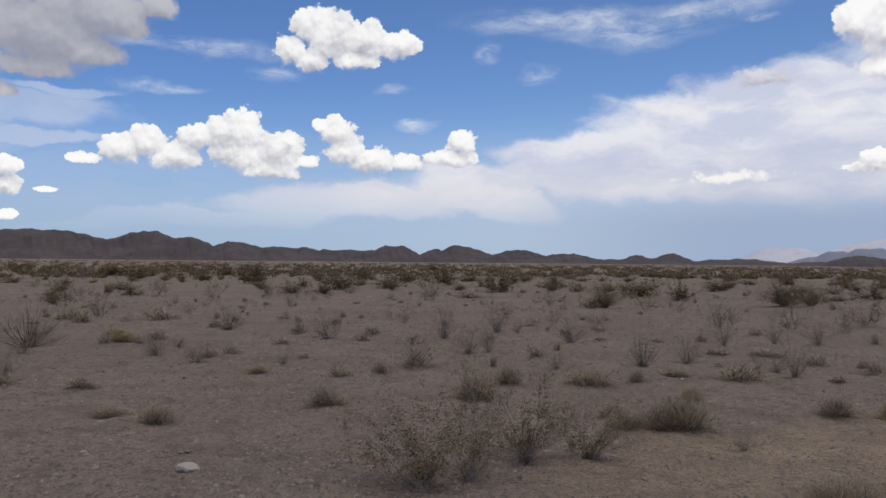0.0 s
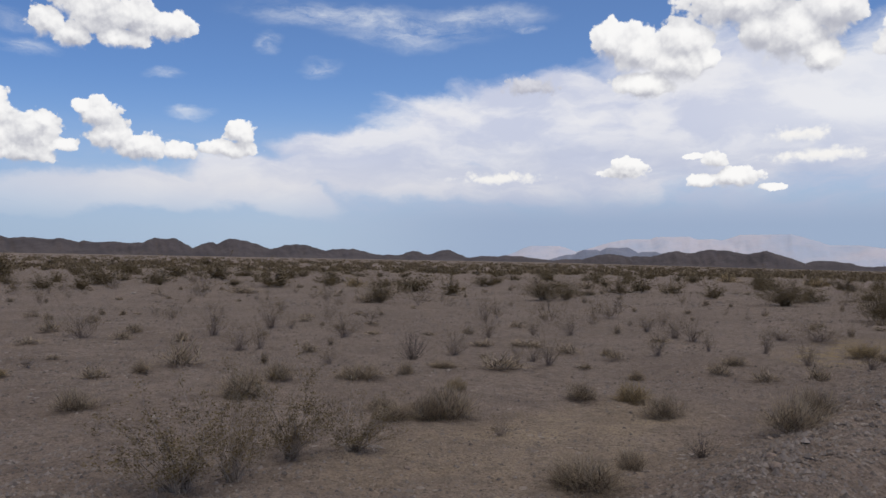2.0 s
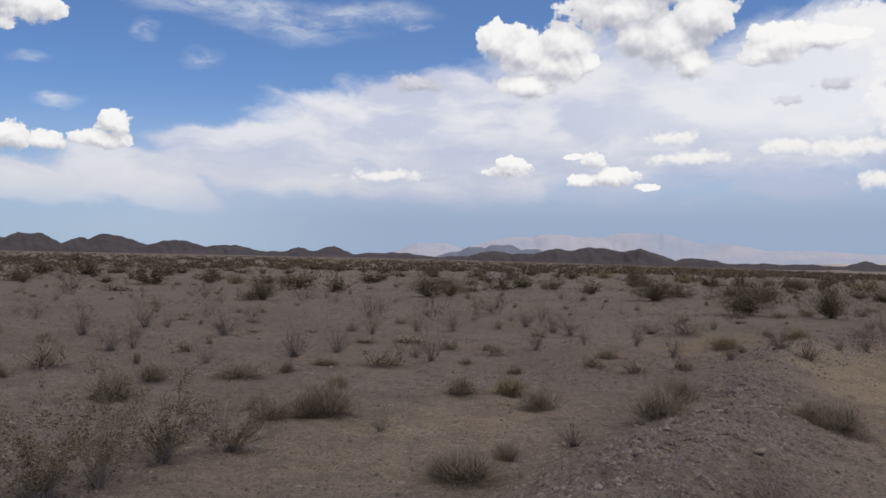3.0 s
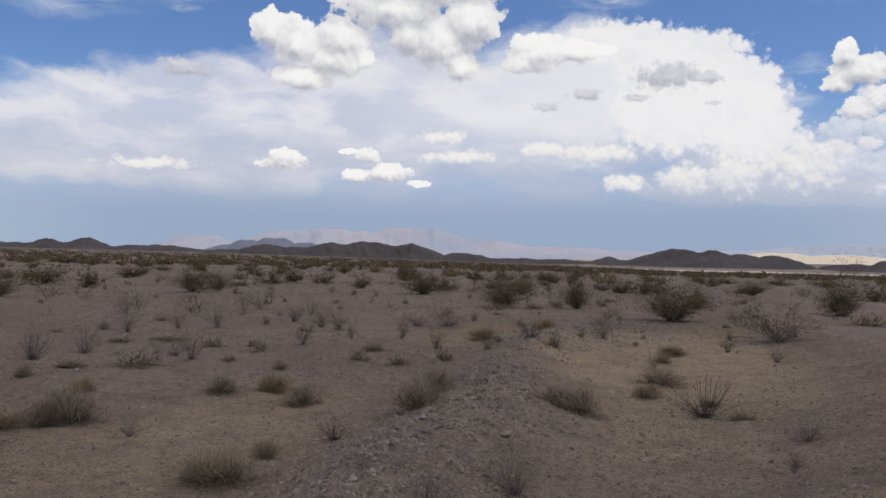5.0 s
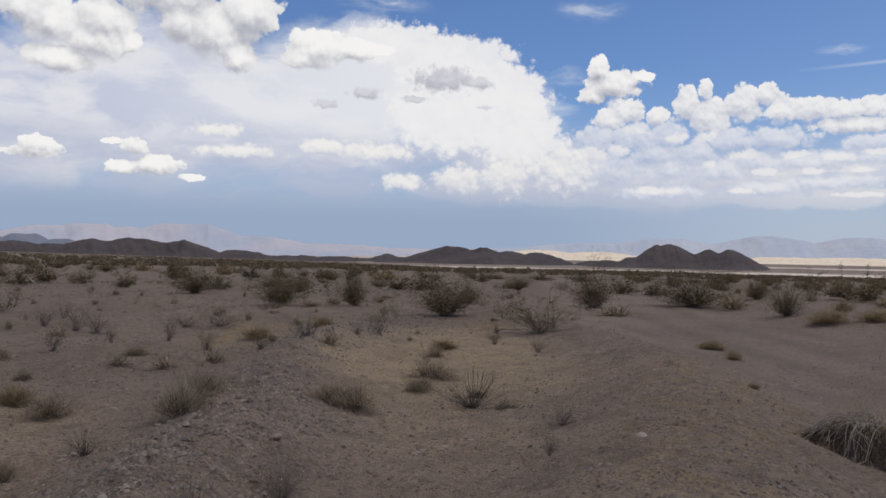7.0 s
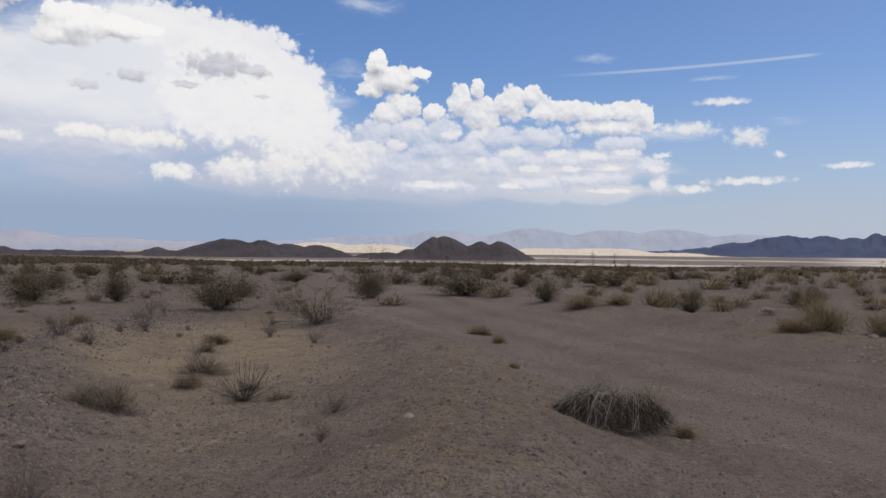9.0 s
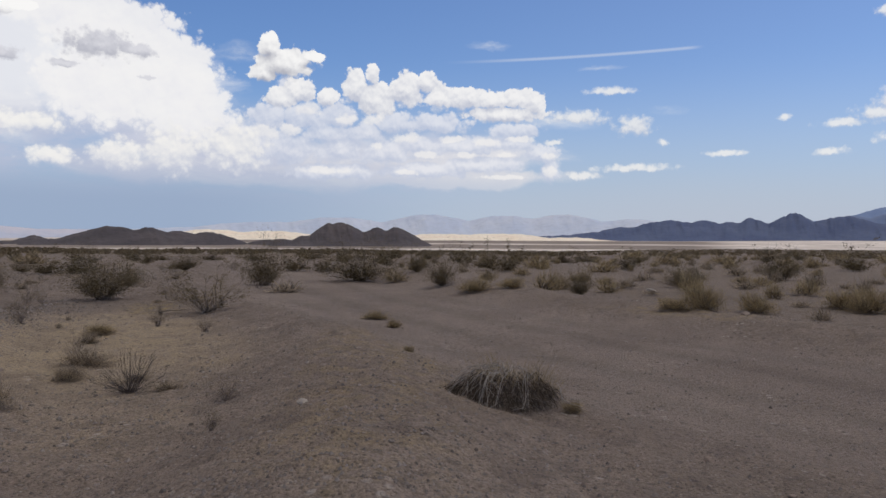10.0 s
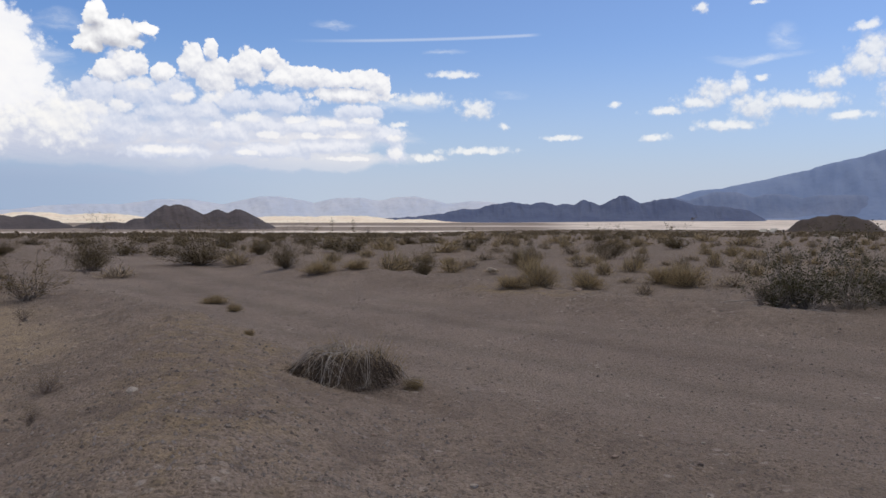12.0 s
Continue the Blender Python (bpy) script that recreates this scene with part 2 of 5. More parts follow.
# a thin veil under the sheets
veil = g.math("MULTIPLY", g.math("MULTIPLY", g.remap(dome_el, 0.8, 4.5), g.remap(dome_el, 10.0, 6.0)), g.math("MULTIPLY", g.remap(dome_az, -6.0, 26.0, 0.3, 1.0), g.remap(dome_az, 92.0, 66.0)))
veil = g.math("MULTIPLY", veil, g.remap(g.noise(g.vec("MULTIPLY", soft, (0.35, 1.5, 1)), 0.5, 5.0, 0.6), 0.28, 0.66, 0.25, 0.85))
out = g.mix(veil, out, (0.55, 0.595, 0.75))
# a rain curtain hangs below the sheets down to the hills
rain = g.math("MULTIPLY", g.remap(dome_el, 5.4, 2.2), g.math("MULTIPLY", g.remap(dome_az, 2.0, 22.0), g.remap(dome_az, 84.0, 60.0)))
out = g.mix(g.math("MULTIPLY", rain, 0.8), out, (0.33, 0.425, 0.605))


def heaped(blobs, seed, soft=0.14, size=1.0, crisp=0.36, torn=0.8, base=0.62, knobby=0.26, steep=0.6):
    """Cauliflower clouds: cover and light, from the slope of their heaps and knobs towards the sun."""
    where = g.vec("ADD", dome, (seed, 0, 0))
    puff = g.vec("ADD", swirl(where, 0.6 / size, torn * size, detail=2.0), swirl(where, 2.2 / size, 0.5 * size, detail=4.0, rough=0.58))
    here, curl = g.vec("ADD", dome, puff), g.vec("ADD", where, g.vec("MULTIPLY", puff, (0.6, 0.6, 0)))

    def knobs(w):
        node = g.add("ShaderNodeTexVoronoi", feature="F1", voronoi_dimensions="2D")
        g.put(node.inputs["Vector"], w)
        for key, v in (("Scale", 0.75 / size), ("Detail", 2.6), ("Roughness", 0.52), ("Lacunarity", 2.2)):
            g.put(node.inputs[key], v)
        return g.math("SUBTRACT", 0.72, node.outputs["Distance"])

    knob, knob_up = knobs(curl), knobs(g.vec("ADD", curl, (0.1 * size, 0.32 * size, 0)))
    cover, cover_up = field(here, blobs), field(g.vec("ADD", here, (0.15 * size, 0.7 * size, 0)), blobs)
    rise = g.math("SUBTRACT", cover, cover_up)
    light = g.math("MULTIPLY_ADD", g.math("SUBTRACT", knob, knob_up), knobby, base)
    light = g.math("MULTIPLY_ADD", rise, steep, light)
    light = g.math("MULTIPLY_ADD", g.math("SUBTRACT", g.noise(curl, 0.55 / size, 4.0, 0.5), 0.5), 0.8, light)
    dense = g.math("MULTIPLY_ADD", knob, crisp, cover)
    edge = g.math("ADD", soft, g.remap(rise, 0.0, -0.5, 0.0, 0.35))
    return g.remap(dense, 0.0, edge), g.remap(light, 0.0, 1.0)


def lay(under, made, cover, dark, pale):
    mask, light = made
    return g.mix(g.math("MULTIPLY", mask, cover), under, g.mix(light, dark, pale))


out = lay(out, heaped(BANKS, 7.0, 0.3, 1.5, 0.3, 1.0, 0.35), 0.94, (0.34, 0.345, 0.41), (0.56, 0.56, 0.61))
out = lay(out, heaped(RIM, 5.0, 0.26, 0.8, 0.34, 0.6, 0.72, 0.16, 0.25), 0.93, (0.86, 0.86, 0.93), (1.0, 0.99, 0.99))
out = lay(out, heaped(KEEP, 11.0, 0.35, 0.75, 0.5, 0.7, 0.42, 0.34), 0.86, (0.56, 0.62, 0.78), (0.88, 0.89, 0.95))
out = lay(out, heaped(CASTLE, 17.0, 0.14, 0.7, 0.38, 0.5, 0.54, 0.36), 0.97, (0.58, 0.61, 0.72), (1.0, 0.99, 0.99))
out = lay(out, heaped(LUMPS, 23.0, 0.5, 0.6, 0.5, 0.7, 0.56, 0.34), 0.75, (0.70, 0.73, 0.83), (0.98, 0.96, 0.95))
out = lay(out, heaped(BANDS, 29.0, 0.6, 0.8, 0.6, 0.8, 0.56, 0.34), 0.92, (0.68, 0.71, 0.81), (1.01, 0.99, 0.96))
out = lay(out, heaped(TOWERS, 19.0, 0.12, 1.25, 0.36, 0.5, 0.55, 0.30, 0.75), 0.98, (0.50, 0.51, 0.58), (1.05, 1.04, 1.03))
out = lay(out, heaped(HEAPS, 0.0, 0.13, 0.9, 0.40, 0.55, 0.55, 0.30), 0.98, (0.47, 0.48, 0.55), (1.05, 1.04, 1.03))
out = lay(out, heaped(PUFFS, 3.0, 0.75, 0.65, 0.6, 0.9, 0.56, 0.34), 0.8, (0.62, 0.65, 0.74), (0.98, 0.97, 0.95))
out = lay(out, heaped(SCRAPS, 13.0, 0.5, 0.6, 0.6, 0.8, 0.40), 0.9, (0.47, 0.48, 0.56), (0.76, 0.76, 0.82))
# broken cloud overhead goes on beyond the lens
over = g.remap(g.noise(heading, 2.2, 6.0, 0.55), 0.36, 0.52)
out = g.mix(g.math("MULTIPLY", over, g.remap(dome_el, 21.0, 34.0)), out, (0.78, 0.73, 0.67))
shell = g.add("ShaderNodeBackground")
g.put(shell.inputs["Color"], out)
shell.inputs["Strength"].default_value = 1.0
g.put(g.add("ShaderNodeOutputWorld").inputs["Surface"], shell.outputs[0])

# the sun behind thin cloud
sun = new("sun", bpy.data.lights.new("sun", "SUN"))
sun.data.energy, sun.data.angle, sun.data.color = 1.0, radians(14), (1.0, 0.95, 0.88)
toward = Vector((math.sin(radians(SUN_AZ)) * math.cos(radians(SUN_EL)), math.cos(radians(SUN_AZ)) * math.cos(radians(SUN_EL)), math.sin(radians(SUN_EL))))
sun.matrix_world = look(toward * 50, (0, 0, 0))

# ---- materials ----
def material(name, build, rough=0.9, spec=0.2):
    """A material from build(g, where), which gives the base colour and, if any, the height for a bump and its distance."""
    m = bpy.data.materials.new(name)
    m.use_nodes = True
    g = Graph(m.node_tree)
    where = g.add("ShaderNodeTexCoord").outputs["Object"]
    made = build(g, where)
    shader = g.add("ShaderNodeBsdfPrincipled")
    g.put(shader.inputs["Base Color"], made[0])
    shader.inputs["Roughness"].default_value = rough
    shader.inputs["Specular IOR Level"].default_value = spec
    if len(made) > 1:
        bump = g.add("ShaderNodeBump")
        bump.inputs["Strength"].default_value = 1.0
        bump.inputs["Distance"].default_value = made[2]
        g.put(bump.inputs["Height"], made[1])
        g.put(shader.inputs["Normal"], bump.outputs[0])
    end = g.add("ShaderNodeOutputMaterial")
    result = shader.outputs[0]
    if len(made) > 3:
        thin = g.add("ShaderNodeBsdfTranslucent")
        g.put(thin.inputs[0], made[0])
        blend = g.add("ShaderNodeMixShader")
        blend.inputs[0].default_value = made[3]
        g.put(blend.inputs[1], result)
        g.put(blend.inputs[2], thin.outputs[0])
        result = blend.outputs[0]
    g.put(end.inputs["Surface"], result)
    return m


def attribute(g, name):
    node = g.add("ShaderNodeAttribute", attribute_name=name)
    return node.outputs["Fac"]


def soil(g, where):
    patches = g.noise(where, 0.35, 5.0, 0.6)
    blot = g.noise(where, 1.7, 6.0, 0.68)
    clod = g.noise(where, 9.0, 5.0, 0.7)
    grit = g.noise(where, 42.0, 4.0, 0.75)
    fine = g.noise(where, 90.0, 2.0, 0.6)
    specks = g.cells(where, 30.0, out="Color")
    near = g.cells(where, 30.0)
    earth = g.mix(g.remap(patches, 0.35, 0.65), (0.236, 0.185, 0.155), (0.296, 0.236, 0.198))
    earth = g.mix(g.remap(blot, 0.48, 0.64, 0.0, 0.7), earth, (0.170, 0.134, 0.116))
    earth = g.mix(g.remap(clod, 0.50, 0.66, 0.0, 0.85), earth, (0.138, 0.111, 0.096))
    earth = g.mix(g.remap(clod, 0.45, 0.28, 0.0, 0.75), earth, (0.353, 0.288, 0.246))
    earth = g.mix(g.remap(g.noise(where, 0.035, 4.0, 0.6), 0.4, 0.65, 0.0, 0.5), earth, (0.217, 0.177, 0.146))
    earth = g.mix(g.math("MULTIPLY", attribute(g, "sand"), g.remap(blot, 0.36, 0.60, 1.0, 0.5)), earth, (0.438, 0.341, 0.225))
    earth = g.mix(g.math("MULTIPLY", attribute(g, "straw"), g.remap(g.noise(where, 3.0, 5.0, 0.7), 0.42, 0.62)), earth, (0.346, 0.262, 0.139))
    road_tone = g.mix(g.remap(patches, 0.4, 0.6), (0.251, 0.201, 0.175), (0.298, 0.243, 0.210))
    earth = g.mix(g.math("MULTIPLY", attribute(g, "road"), 0.8), earth, road_tone)
    earth = g.mix(g.math("MULTIPLY", attribute(g, "rut"), g.remap(blot, 0.3, 0.6, 0.35, 0.9)), earth, (0.145, 0.117, 0.101))
    pale = g.add("ShaderNodeSeparateColor")
    g.put(pale.inputs[0], specks)
    chip = g.math("MULTIPLY", g.remap(near, 0.40, 0.22), g.remap(pale.outputs[0], 0.80, 0.86))
    earth = g.mix(g.math("MULTIPLY", chip, 0.5), earth, (0.387, 0.341, 0.309))
    dark = g.math("MULTIPLY", g.remap(near, 0.45, 0.3), g.remap(pale.outputs[1], 0.66, 0.74))
    earth = g.mix(g.math("MULTIPLY", dark, 0.65), earth, (0.102, 0.082, 0.070))
    earth = g.mix(g.remap(grit, 0.40, 0.62, 0.0, 0.62), earth, (0.133, 0.104, 0.090))
    rubble = g.cells(where, 11.0, out="Color")
    side = g.add("ShaderNodeSeparateColor")
    g.put(side.inputs[0], rubble)
    strewn = g.math("MULTIPLY", g.remap(g.noise(where, 0.8, 5.0, 0.7), 0.46, 0.62), g.remap(g.cells(where, 11.0), 0.42, 0.25))
    earth = g.mix(g.math("MULTIPLY", strewn, g.remap(side.outputs[0], 0.80, 0.86, 0.0, 0.7)), earth, (0.404, 0.357, 0.326))
    earth = g.mix(g.math("MULTIPLY", strewn, g.remap(side.outputs[1], 0.70, 0.78, 0.0, 0.7)), earth, (0.101, 0.082, 0.075))
    salt = g.mix(g.remap(g.noise(g.vec("MULTIPLY", where, (0.5, 1, 1)), 0.012, 5.0, 0.65), 0.4, 0.62), (0.54, 0.465, 0.41), (0.75, 0.665, 0.595))
    earth = g.mix(attribute(g, "lake"), earth, salt)
    height = g.math("ADD", g.math("MULTIPLY", grit, 0.6), g.math("ADD", g.math("MULTIPLY", fine, 0.3), g.math("MULTIPLY", g.remap(near, 0.5, 0.2), 0.35)))
    height = g.math("ADD", height, g.math("MULTIPLY", clod, 1.3))
    return earth, height, 0.035


def rock(tone, other, scale, depth=0.01):
    def build(g, where):
        info = g.add("ShaderNodeObjectInfo").outputs["Random"]
        isle = g.add("ShaderNodeNewGeometry").outputs["Random Per Island"]
        n = g.noise(where, scale, 6.0, 0.65)
        c = g.mix(g.remap(n, 0.3, 0.7), tone, other)
        c = g.mix(g.math("POWER", isle, 5.0), c, tuple(min(0.6, v * 1.35) for v in other))
        c = g.mix(g.remap(isle, 0.35, 0.0, 0.0, 0.6), c, tuple(v * 0.5 for v in tone))
        c = g.mix(g.math("MULTIPLY", info, 0.25), c, tuple(v * 0.5 for v in tone))
        return c, n, depth
    return build


def plant(tone, other, through_light, hues=0.6):
    """Leaves, twigs and blades, each its own shade."""
    def build(g, where):
        info = g.add("ShaderNodeObjectInfo").outputs["Random"]
        isle = g.add("ShaderNodeNewGeometry").outputs["Random Per Island"]
        n = g.noise(where, 3.0, 4.0, 0.6)
        c = g.mix(isle, tone, other)
        c = g.mix(g.math("MULTIPLY", g.remap(n, 0.4, 0.65), hues), c, tuple(v * 0.62 for v in tone))
        c = g.mix(g.math("MULTIPLY", info, 0.35), c, tuple((a + b) * 0.33 for a, b in zip(tone, other)))
        return c, n, 0.002, through_light
    return build


def slope_rock(tone, other, scale, rough=0.55):
    def build(g, where):
        a = g.noise(where, scale, 7.0, 0.62)
        b = g.noise(g.vec("MULTIPLY", where, (1, 1, 2.5)), scale * 7, 5.0, 0.65)
        c = g.mix(g.remap(a, 0.35, 0.65), tone, other)
        c = g.mix(g.remap(b, 0.45, 0.68, 0.0, rough), c, tuple(v * 0.6 for v in tone))
        return c, b, 0.6 / scale * 0.02
    return build


FAR_LEAF = material("far_scrub_leaf", plant((0.15, 0.114, 0.072), (0.21, 0.162, 0.104), 0.3, 0.4), 0.7)
SOIL = material("desert_soil", soil, 0.95, 0.1)
PEBBLE = material("grey_pebble", rock((0.125, 0.104, 0.096), (0.215, 0.184, 0.168), 30.0, 0.004), 0.9)
RUBBLE = material("broken_stone", rock((0.125, 0.102, 0.09), (0.235, 0.2, 0.176), 25.0, 0.004), 0.9)
PALE_STONE = material("pale_stone", rock((0.22, 0.192, 0.168), (0.29, 0.255, 0.225), 12.0, 0.006), 0.85)
SALT_WHITE = material("bleached_surface", rock((0.50, 0.46, 0.41), (0.60, 0.56, 0.50), 3.0, 0.01), 0.85)
BROWN_STONE = material("brown_stone", rock((0.145, 0.11, 0.092), (0.225, 0.176, 0.148), 14.0, 0.006), 0.9)
CREOSOTE_LEAF = material("creosote_leaf", plant((0.128, 0.098, 0.056), (0.195, 0.148, 0.084), 0.35, 0.35), 0.6)
DRY_LEAF = material("dry_leaf", plant((0.135, 0.1, 0.052), (0.205, 0.155, 0.082), 0.25), 0.75)
GREEN_LEAF = material("green_leaf", plant((0.066, 0.062, 0.03), (0.118, 0.104, 0.054), 0.3, 0.4), 0.6)
BARK = material("grey_bark", plant((0.17, 0.135, 0.118), (0.27, 0.222, 0.2), 0.0), 0.9)
STEM = material("pale_grey_stem", plant((0.235, 0.19, 0.158), (0.35, 0.295, 0.25), 0.0, 0.5), 0.85)
DARK_BARK = material("dark_bark", plant((0.075, 0.06, 0.054), (0.12, 0.098, 0.088), 0.0), 0.9)
PALE_WOOD = material("weathered_pale_wood", plant((0.34, 0.30, 0.27), (0.47, 0.42, 0.38), 0.0, 0.3), 0.85)
TWIG = material("brush_twig", plant((0.125, 0.098, 0.074), (0.185, 0.148, 0.112), 0.1), 0.85)
BRUSH = material("grey_brush", plant((0.32, 0.252, 0.182), (0.45, 0.368, 0.275), 0.3), 0.85)
STRAW = material("dry_straw", plant((0.29, 0.218, 0.125), (0.42, 0.325, 0.185), 0.3, 0.4), 0.8)
BLEACHED = material("bleached_branch", plant((0.27, 0.235, 0.205), (0.42, 0.37, 0.325), 0.0, 0.3), 0.8)
# core stalks, coloured dark to give cushions and tufts their shaded base
INNER_SHADE = material("inner_shade_stalk", plant((0.10, 0.078, 0.060), (0.16, 0.126, 0.098), 0.0, 0.6), 0.9)
# dark brown twigs with the crown's inner shade mixed into their colour
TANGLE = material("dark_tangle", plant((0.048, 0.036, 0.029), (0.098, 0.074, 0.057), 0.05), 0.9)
GREY_WOOD = material("grey_deadwood", plant((0.26, 0.22, 0.19), (0.40, 0.345, 0.30), 0.0, 0.5), 0.85)
HILL_ROCK = material("dark_hill_rock", slope_rock((0.066, 0.056, 0.061), (0.096, 0.08, 0.083), 0.012), 0.95)
MOUND_EARTH = material("brown_mound_earth", slope_rock((0.054, 0.041, 0.037), (0.076, 0.059, 0.052), 0.12), 0.95)
# blue haze over the jagged range is painted into its rock
BLUE_RANGE = material("haze_tinted_blue_rock", slope_rock((0.080, 0.102, 0.185), (0.104, 0.128, 0.212), 0.006, 0.25), 1.0)
# high slope: the blue haze of distance sits in the rock's base colour
BIG_RANGE = material("haze_tinted_mountain_rock", slope_rock((0.18, 0.245, 0.405), (0.215, 0.28, 0.44), 0.004, 0.10), 1.0)
# air haze painted into the colours of both horizon ranges, pale and rosy
PALE_RANGE = material("haze_tinted_faint_rock", slope_rock((0.52, 0.575, 0.7), (0.59, 0.625, 0.72), 0.004, 0.2), 1.0)
ROSE_RANGE = material("haze_tinted_rosy_rock", slope_rock((0.47, 0.52, 0.64), (0.59, 0.57, 0.64), 0.003, 0.10), 1.0)
# sunshine on the far sand is put in by raising its base colour
DUNE = material("pale_sand_painted_sunlit", slope_rock((0.90, 0.76, 0.60), (0.95, 0.85, 0.70), 0.01), 1.0)
# cloud shadow and haze on the ridge are part of this base colour
SHADE_RANGE = material("painted_cloud_shadow_rock", slope_rock((0.20, 0.222, 0.29), (0.235, 0.25, 0.32), 0.006, 0.15), 1.0)
# foothills, with the same haze mixed into their colour
FOOT_RANGE = material("haze_tinted_foothill_rock", slope_rock((0.165, 0.215, 0.345), (0.205, 0.25, 0.375), 0.006, 0.15), 1.0)

# ---- the land ----
def sstep(a, b, v):
    u = np.clip((v - a) / (b - a), 0.0, 1.0)
    return u * u * (3 - 2 * u)


def lattice(i, j, k):
    h = np.sin(i * 127.1 + j * 311.7 + k * 74.7) * 43758.5453
    return h - np.floor(h)


def ripple(x, y, k=0):
    """Smooth noise from -1 to 1 over the plane."""
    i, j = np.floor(x), np.floor(y)
    u, v = x - i, y - j
    u, v = u * u * (3 - 2 * u), v * v * (3 - 2 * v)
    a = lattice(i, j, k) * (1 - u) + lattice(i + 1, j, k) * u
    b = lattice(i, j + 1, k) * (1 - u) + lattice(i + 1, j + 1, k) * u
    return (a * (1 - v) + b * v) * 2 - 1


def layered(x, y, k=0, octaves=5):
    total, size = 0.0, 1.0
    for o in range(octaves):
        total = total + ripple(x, y, k + o) * size
        x, y, size = x * 2.03 + 5.1, y * 2.03 + 1.7, size * 0.5
    return total / 1.94


def along(line, x, y):
    """Distance from (x, y) to a polyline, and how far along it (0 to 1) the nearest point lies."""
    best, place, n = np.full(np.shape(x), 1e9), np.zeros(np.shape(x)), len(line) - 1
    for i in range(n):
        (ax, ay), (bx, by) = line[i], line[i + 1]
        dx, dy = bx - ax, by - ay
        u = np.clip(((x - ax) * dx + (y - ay) * dy) / (dx * dx + dy * dy), 0, 1)
        d = np.hypot(x - ax - u * dx, y - ay - u * dy)
        place = np.where(d < best, (i + u) / n, place)
        best = np.minimum(best, d)
    return best, place


BERM_A = [(1.2, 2.6), (2.9, 3.7), (3.8, 4.3), (5.2, 5.2), (7.2, 6.8), (9.6, 8.5), (12.4, 10.2), (16.0, 11.2)]
BERM_B = [(2.2, 0.7), (4.2, 1.05), (5.8, 1.4), (7.6, 2.0), (10.2, 3.0), (13.2, 4.5), (16.9, 6.7)]
ROAD = [(2.5, -16.0), (5.2, -7.5), (8.5, -3.4), (11.6, -0.4), (15.5, 2.4), (20.5, 5.8), (30.0, 11.0), (60.0, 26.0)]
LAKE_Z = -14.5
# slope of the plain beyond sixty metres by bearing: up to the hills, down to the dry lake
FALL_AZ = (-60, -30, 0, 25, 45, 57, 88, 100, 150, 180)
FALL = (0.004, 0.006, 0.0, -0.005, -0.0115, -0.0177, -0.0188, -0.0135, -0.011, 0.002)


def ground_z(x, y):
    x, y = np.asarray(x, float), np.asarray(y, float)
    r, az = np.hypot(x, y), np.degrees(np.arctan2(x, y))
    slope = np.interp(az, FALL_AZ, FALL)
    z = slope * (np.sqrt((np.minimum(r, 2200) - 60) ** 2 + 900) + (np.minimum(r, 2200) - 60)) / 2 * sstep(30, 60, r)
    shore = sstep(620, 780, r) * sstep(44, 54, az) * (1 - sstep(140, 160, az))
    z = z + (LAKE_Z + np.maximum(0, r - 1400) * 0.0042 * sstep(95, 108, az) - z) * shore
    a, u = along(BERM_A, x, y)
    z = z + 0.30 * np.exp(-(a / 0.68) ** 2) * sstep(-0.02, 0.12, u) * (1 - sstep(0.72, 1.0, u))
    b, u = along(BERM_B, x, y)
    z = z + 0.36 * np.exp(-(b / 1.05) ** 2) * (0.55 + 0.45 * sstep(0, 0.3, u)) * (1 - 0.75 * sstep(0.6, 1.0, u))
    z = z - 0.10 * np.exp(-(((x - 9.6) / 4.2) ** 2 + ((y - 6.2) / 2.2) ** 2))
    d, u = along(ROAD, x, y)
    flat = 1 - sstep(2.0, 3.4, d)
    z = z - 0.10 * flat + 0.16 * np.exp(-((d - 4.2) / 0.9) ** 2) * sstep(11, 13.5, x - 0.5 * y) * (r < 60)
    z = z - 0.02 * (np.exp(-((d - 0.8) / 0.22) ** 2)) * flat
    rough = 1 - 0.85 * flat
    z = z + rough * (0.03 * ripple(x * 0.3, y * 0.3, 0) + 0.018 * ripple(x * 1.1, y * 1.1, 5)) * (1 - sstep(300, 500, r))
    z = z + (0.35 + 0.65 * rough) * (0.026 * ripple(x * 3.7, y * 3.7, 9) + 0.016 * ripple(x * 9, y * 9, 2)) * (r < 60)
    heaps = np.exp(-(np.minimum(a, b) / 0.9) ** 2)
    z = z + heaps * (0.022 * ripple(x * 5.3, y * 5.3, 21) + 0.016 * ripple(x * 13, y * 13, 22)) * (r < 60)
    return z + 0.10 * sstep(25, 60, r) * ripple(x * 0.07, y * 0.07, 12) * (1 - sstep(300, 500, r))


def height_at(x, y):
    return float(ground_z(np.array([x]), np.array([y]))[0])


def mesh_of(name, verts, faces, mat, smooth=False):
    me = bpy.data.meshes.new(name)
    me.from_pydata(verts, [], faces)
    me.materials.append(mat)
    if smooth:
        me.shade_smooth()
    me.update()
    return me


def sheet_faces(rows, cols, closed=False):
    i, j = np.meshgrid(np.arange(rows - 1), np.arange(cols if closed else cols - 1), indexing="ij")
    a, b = i * cols + j, i * cols + (j + 1) % cols
    return np.stack([a, b, b + cols, a + cols], -1).reshape(-1, 4)


def patch(x, y, cx, cy, ax, ay, turn=0.0):
    c, s = math.cos(radians(turn)), math.sin(radians(turn))
    u, v = (x - cx) * c + (y - cy) * s, -(x - cx) * s + (y - cy) * c
    wob = 0.35 * layered(x * 0.55, y * 0.55, 31, 4)
    return sstep(1.4, 0.45, np.sqrt((u / ax) ** 2 + (v / ay) ** 2) + wob)


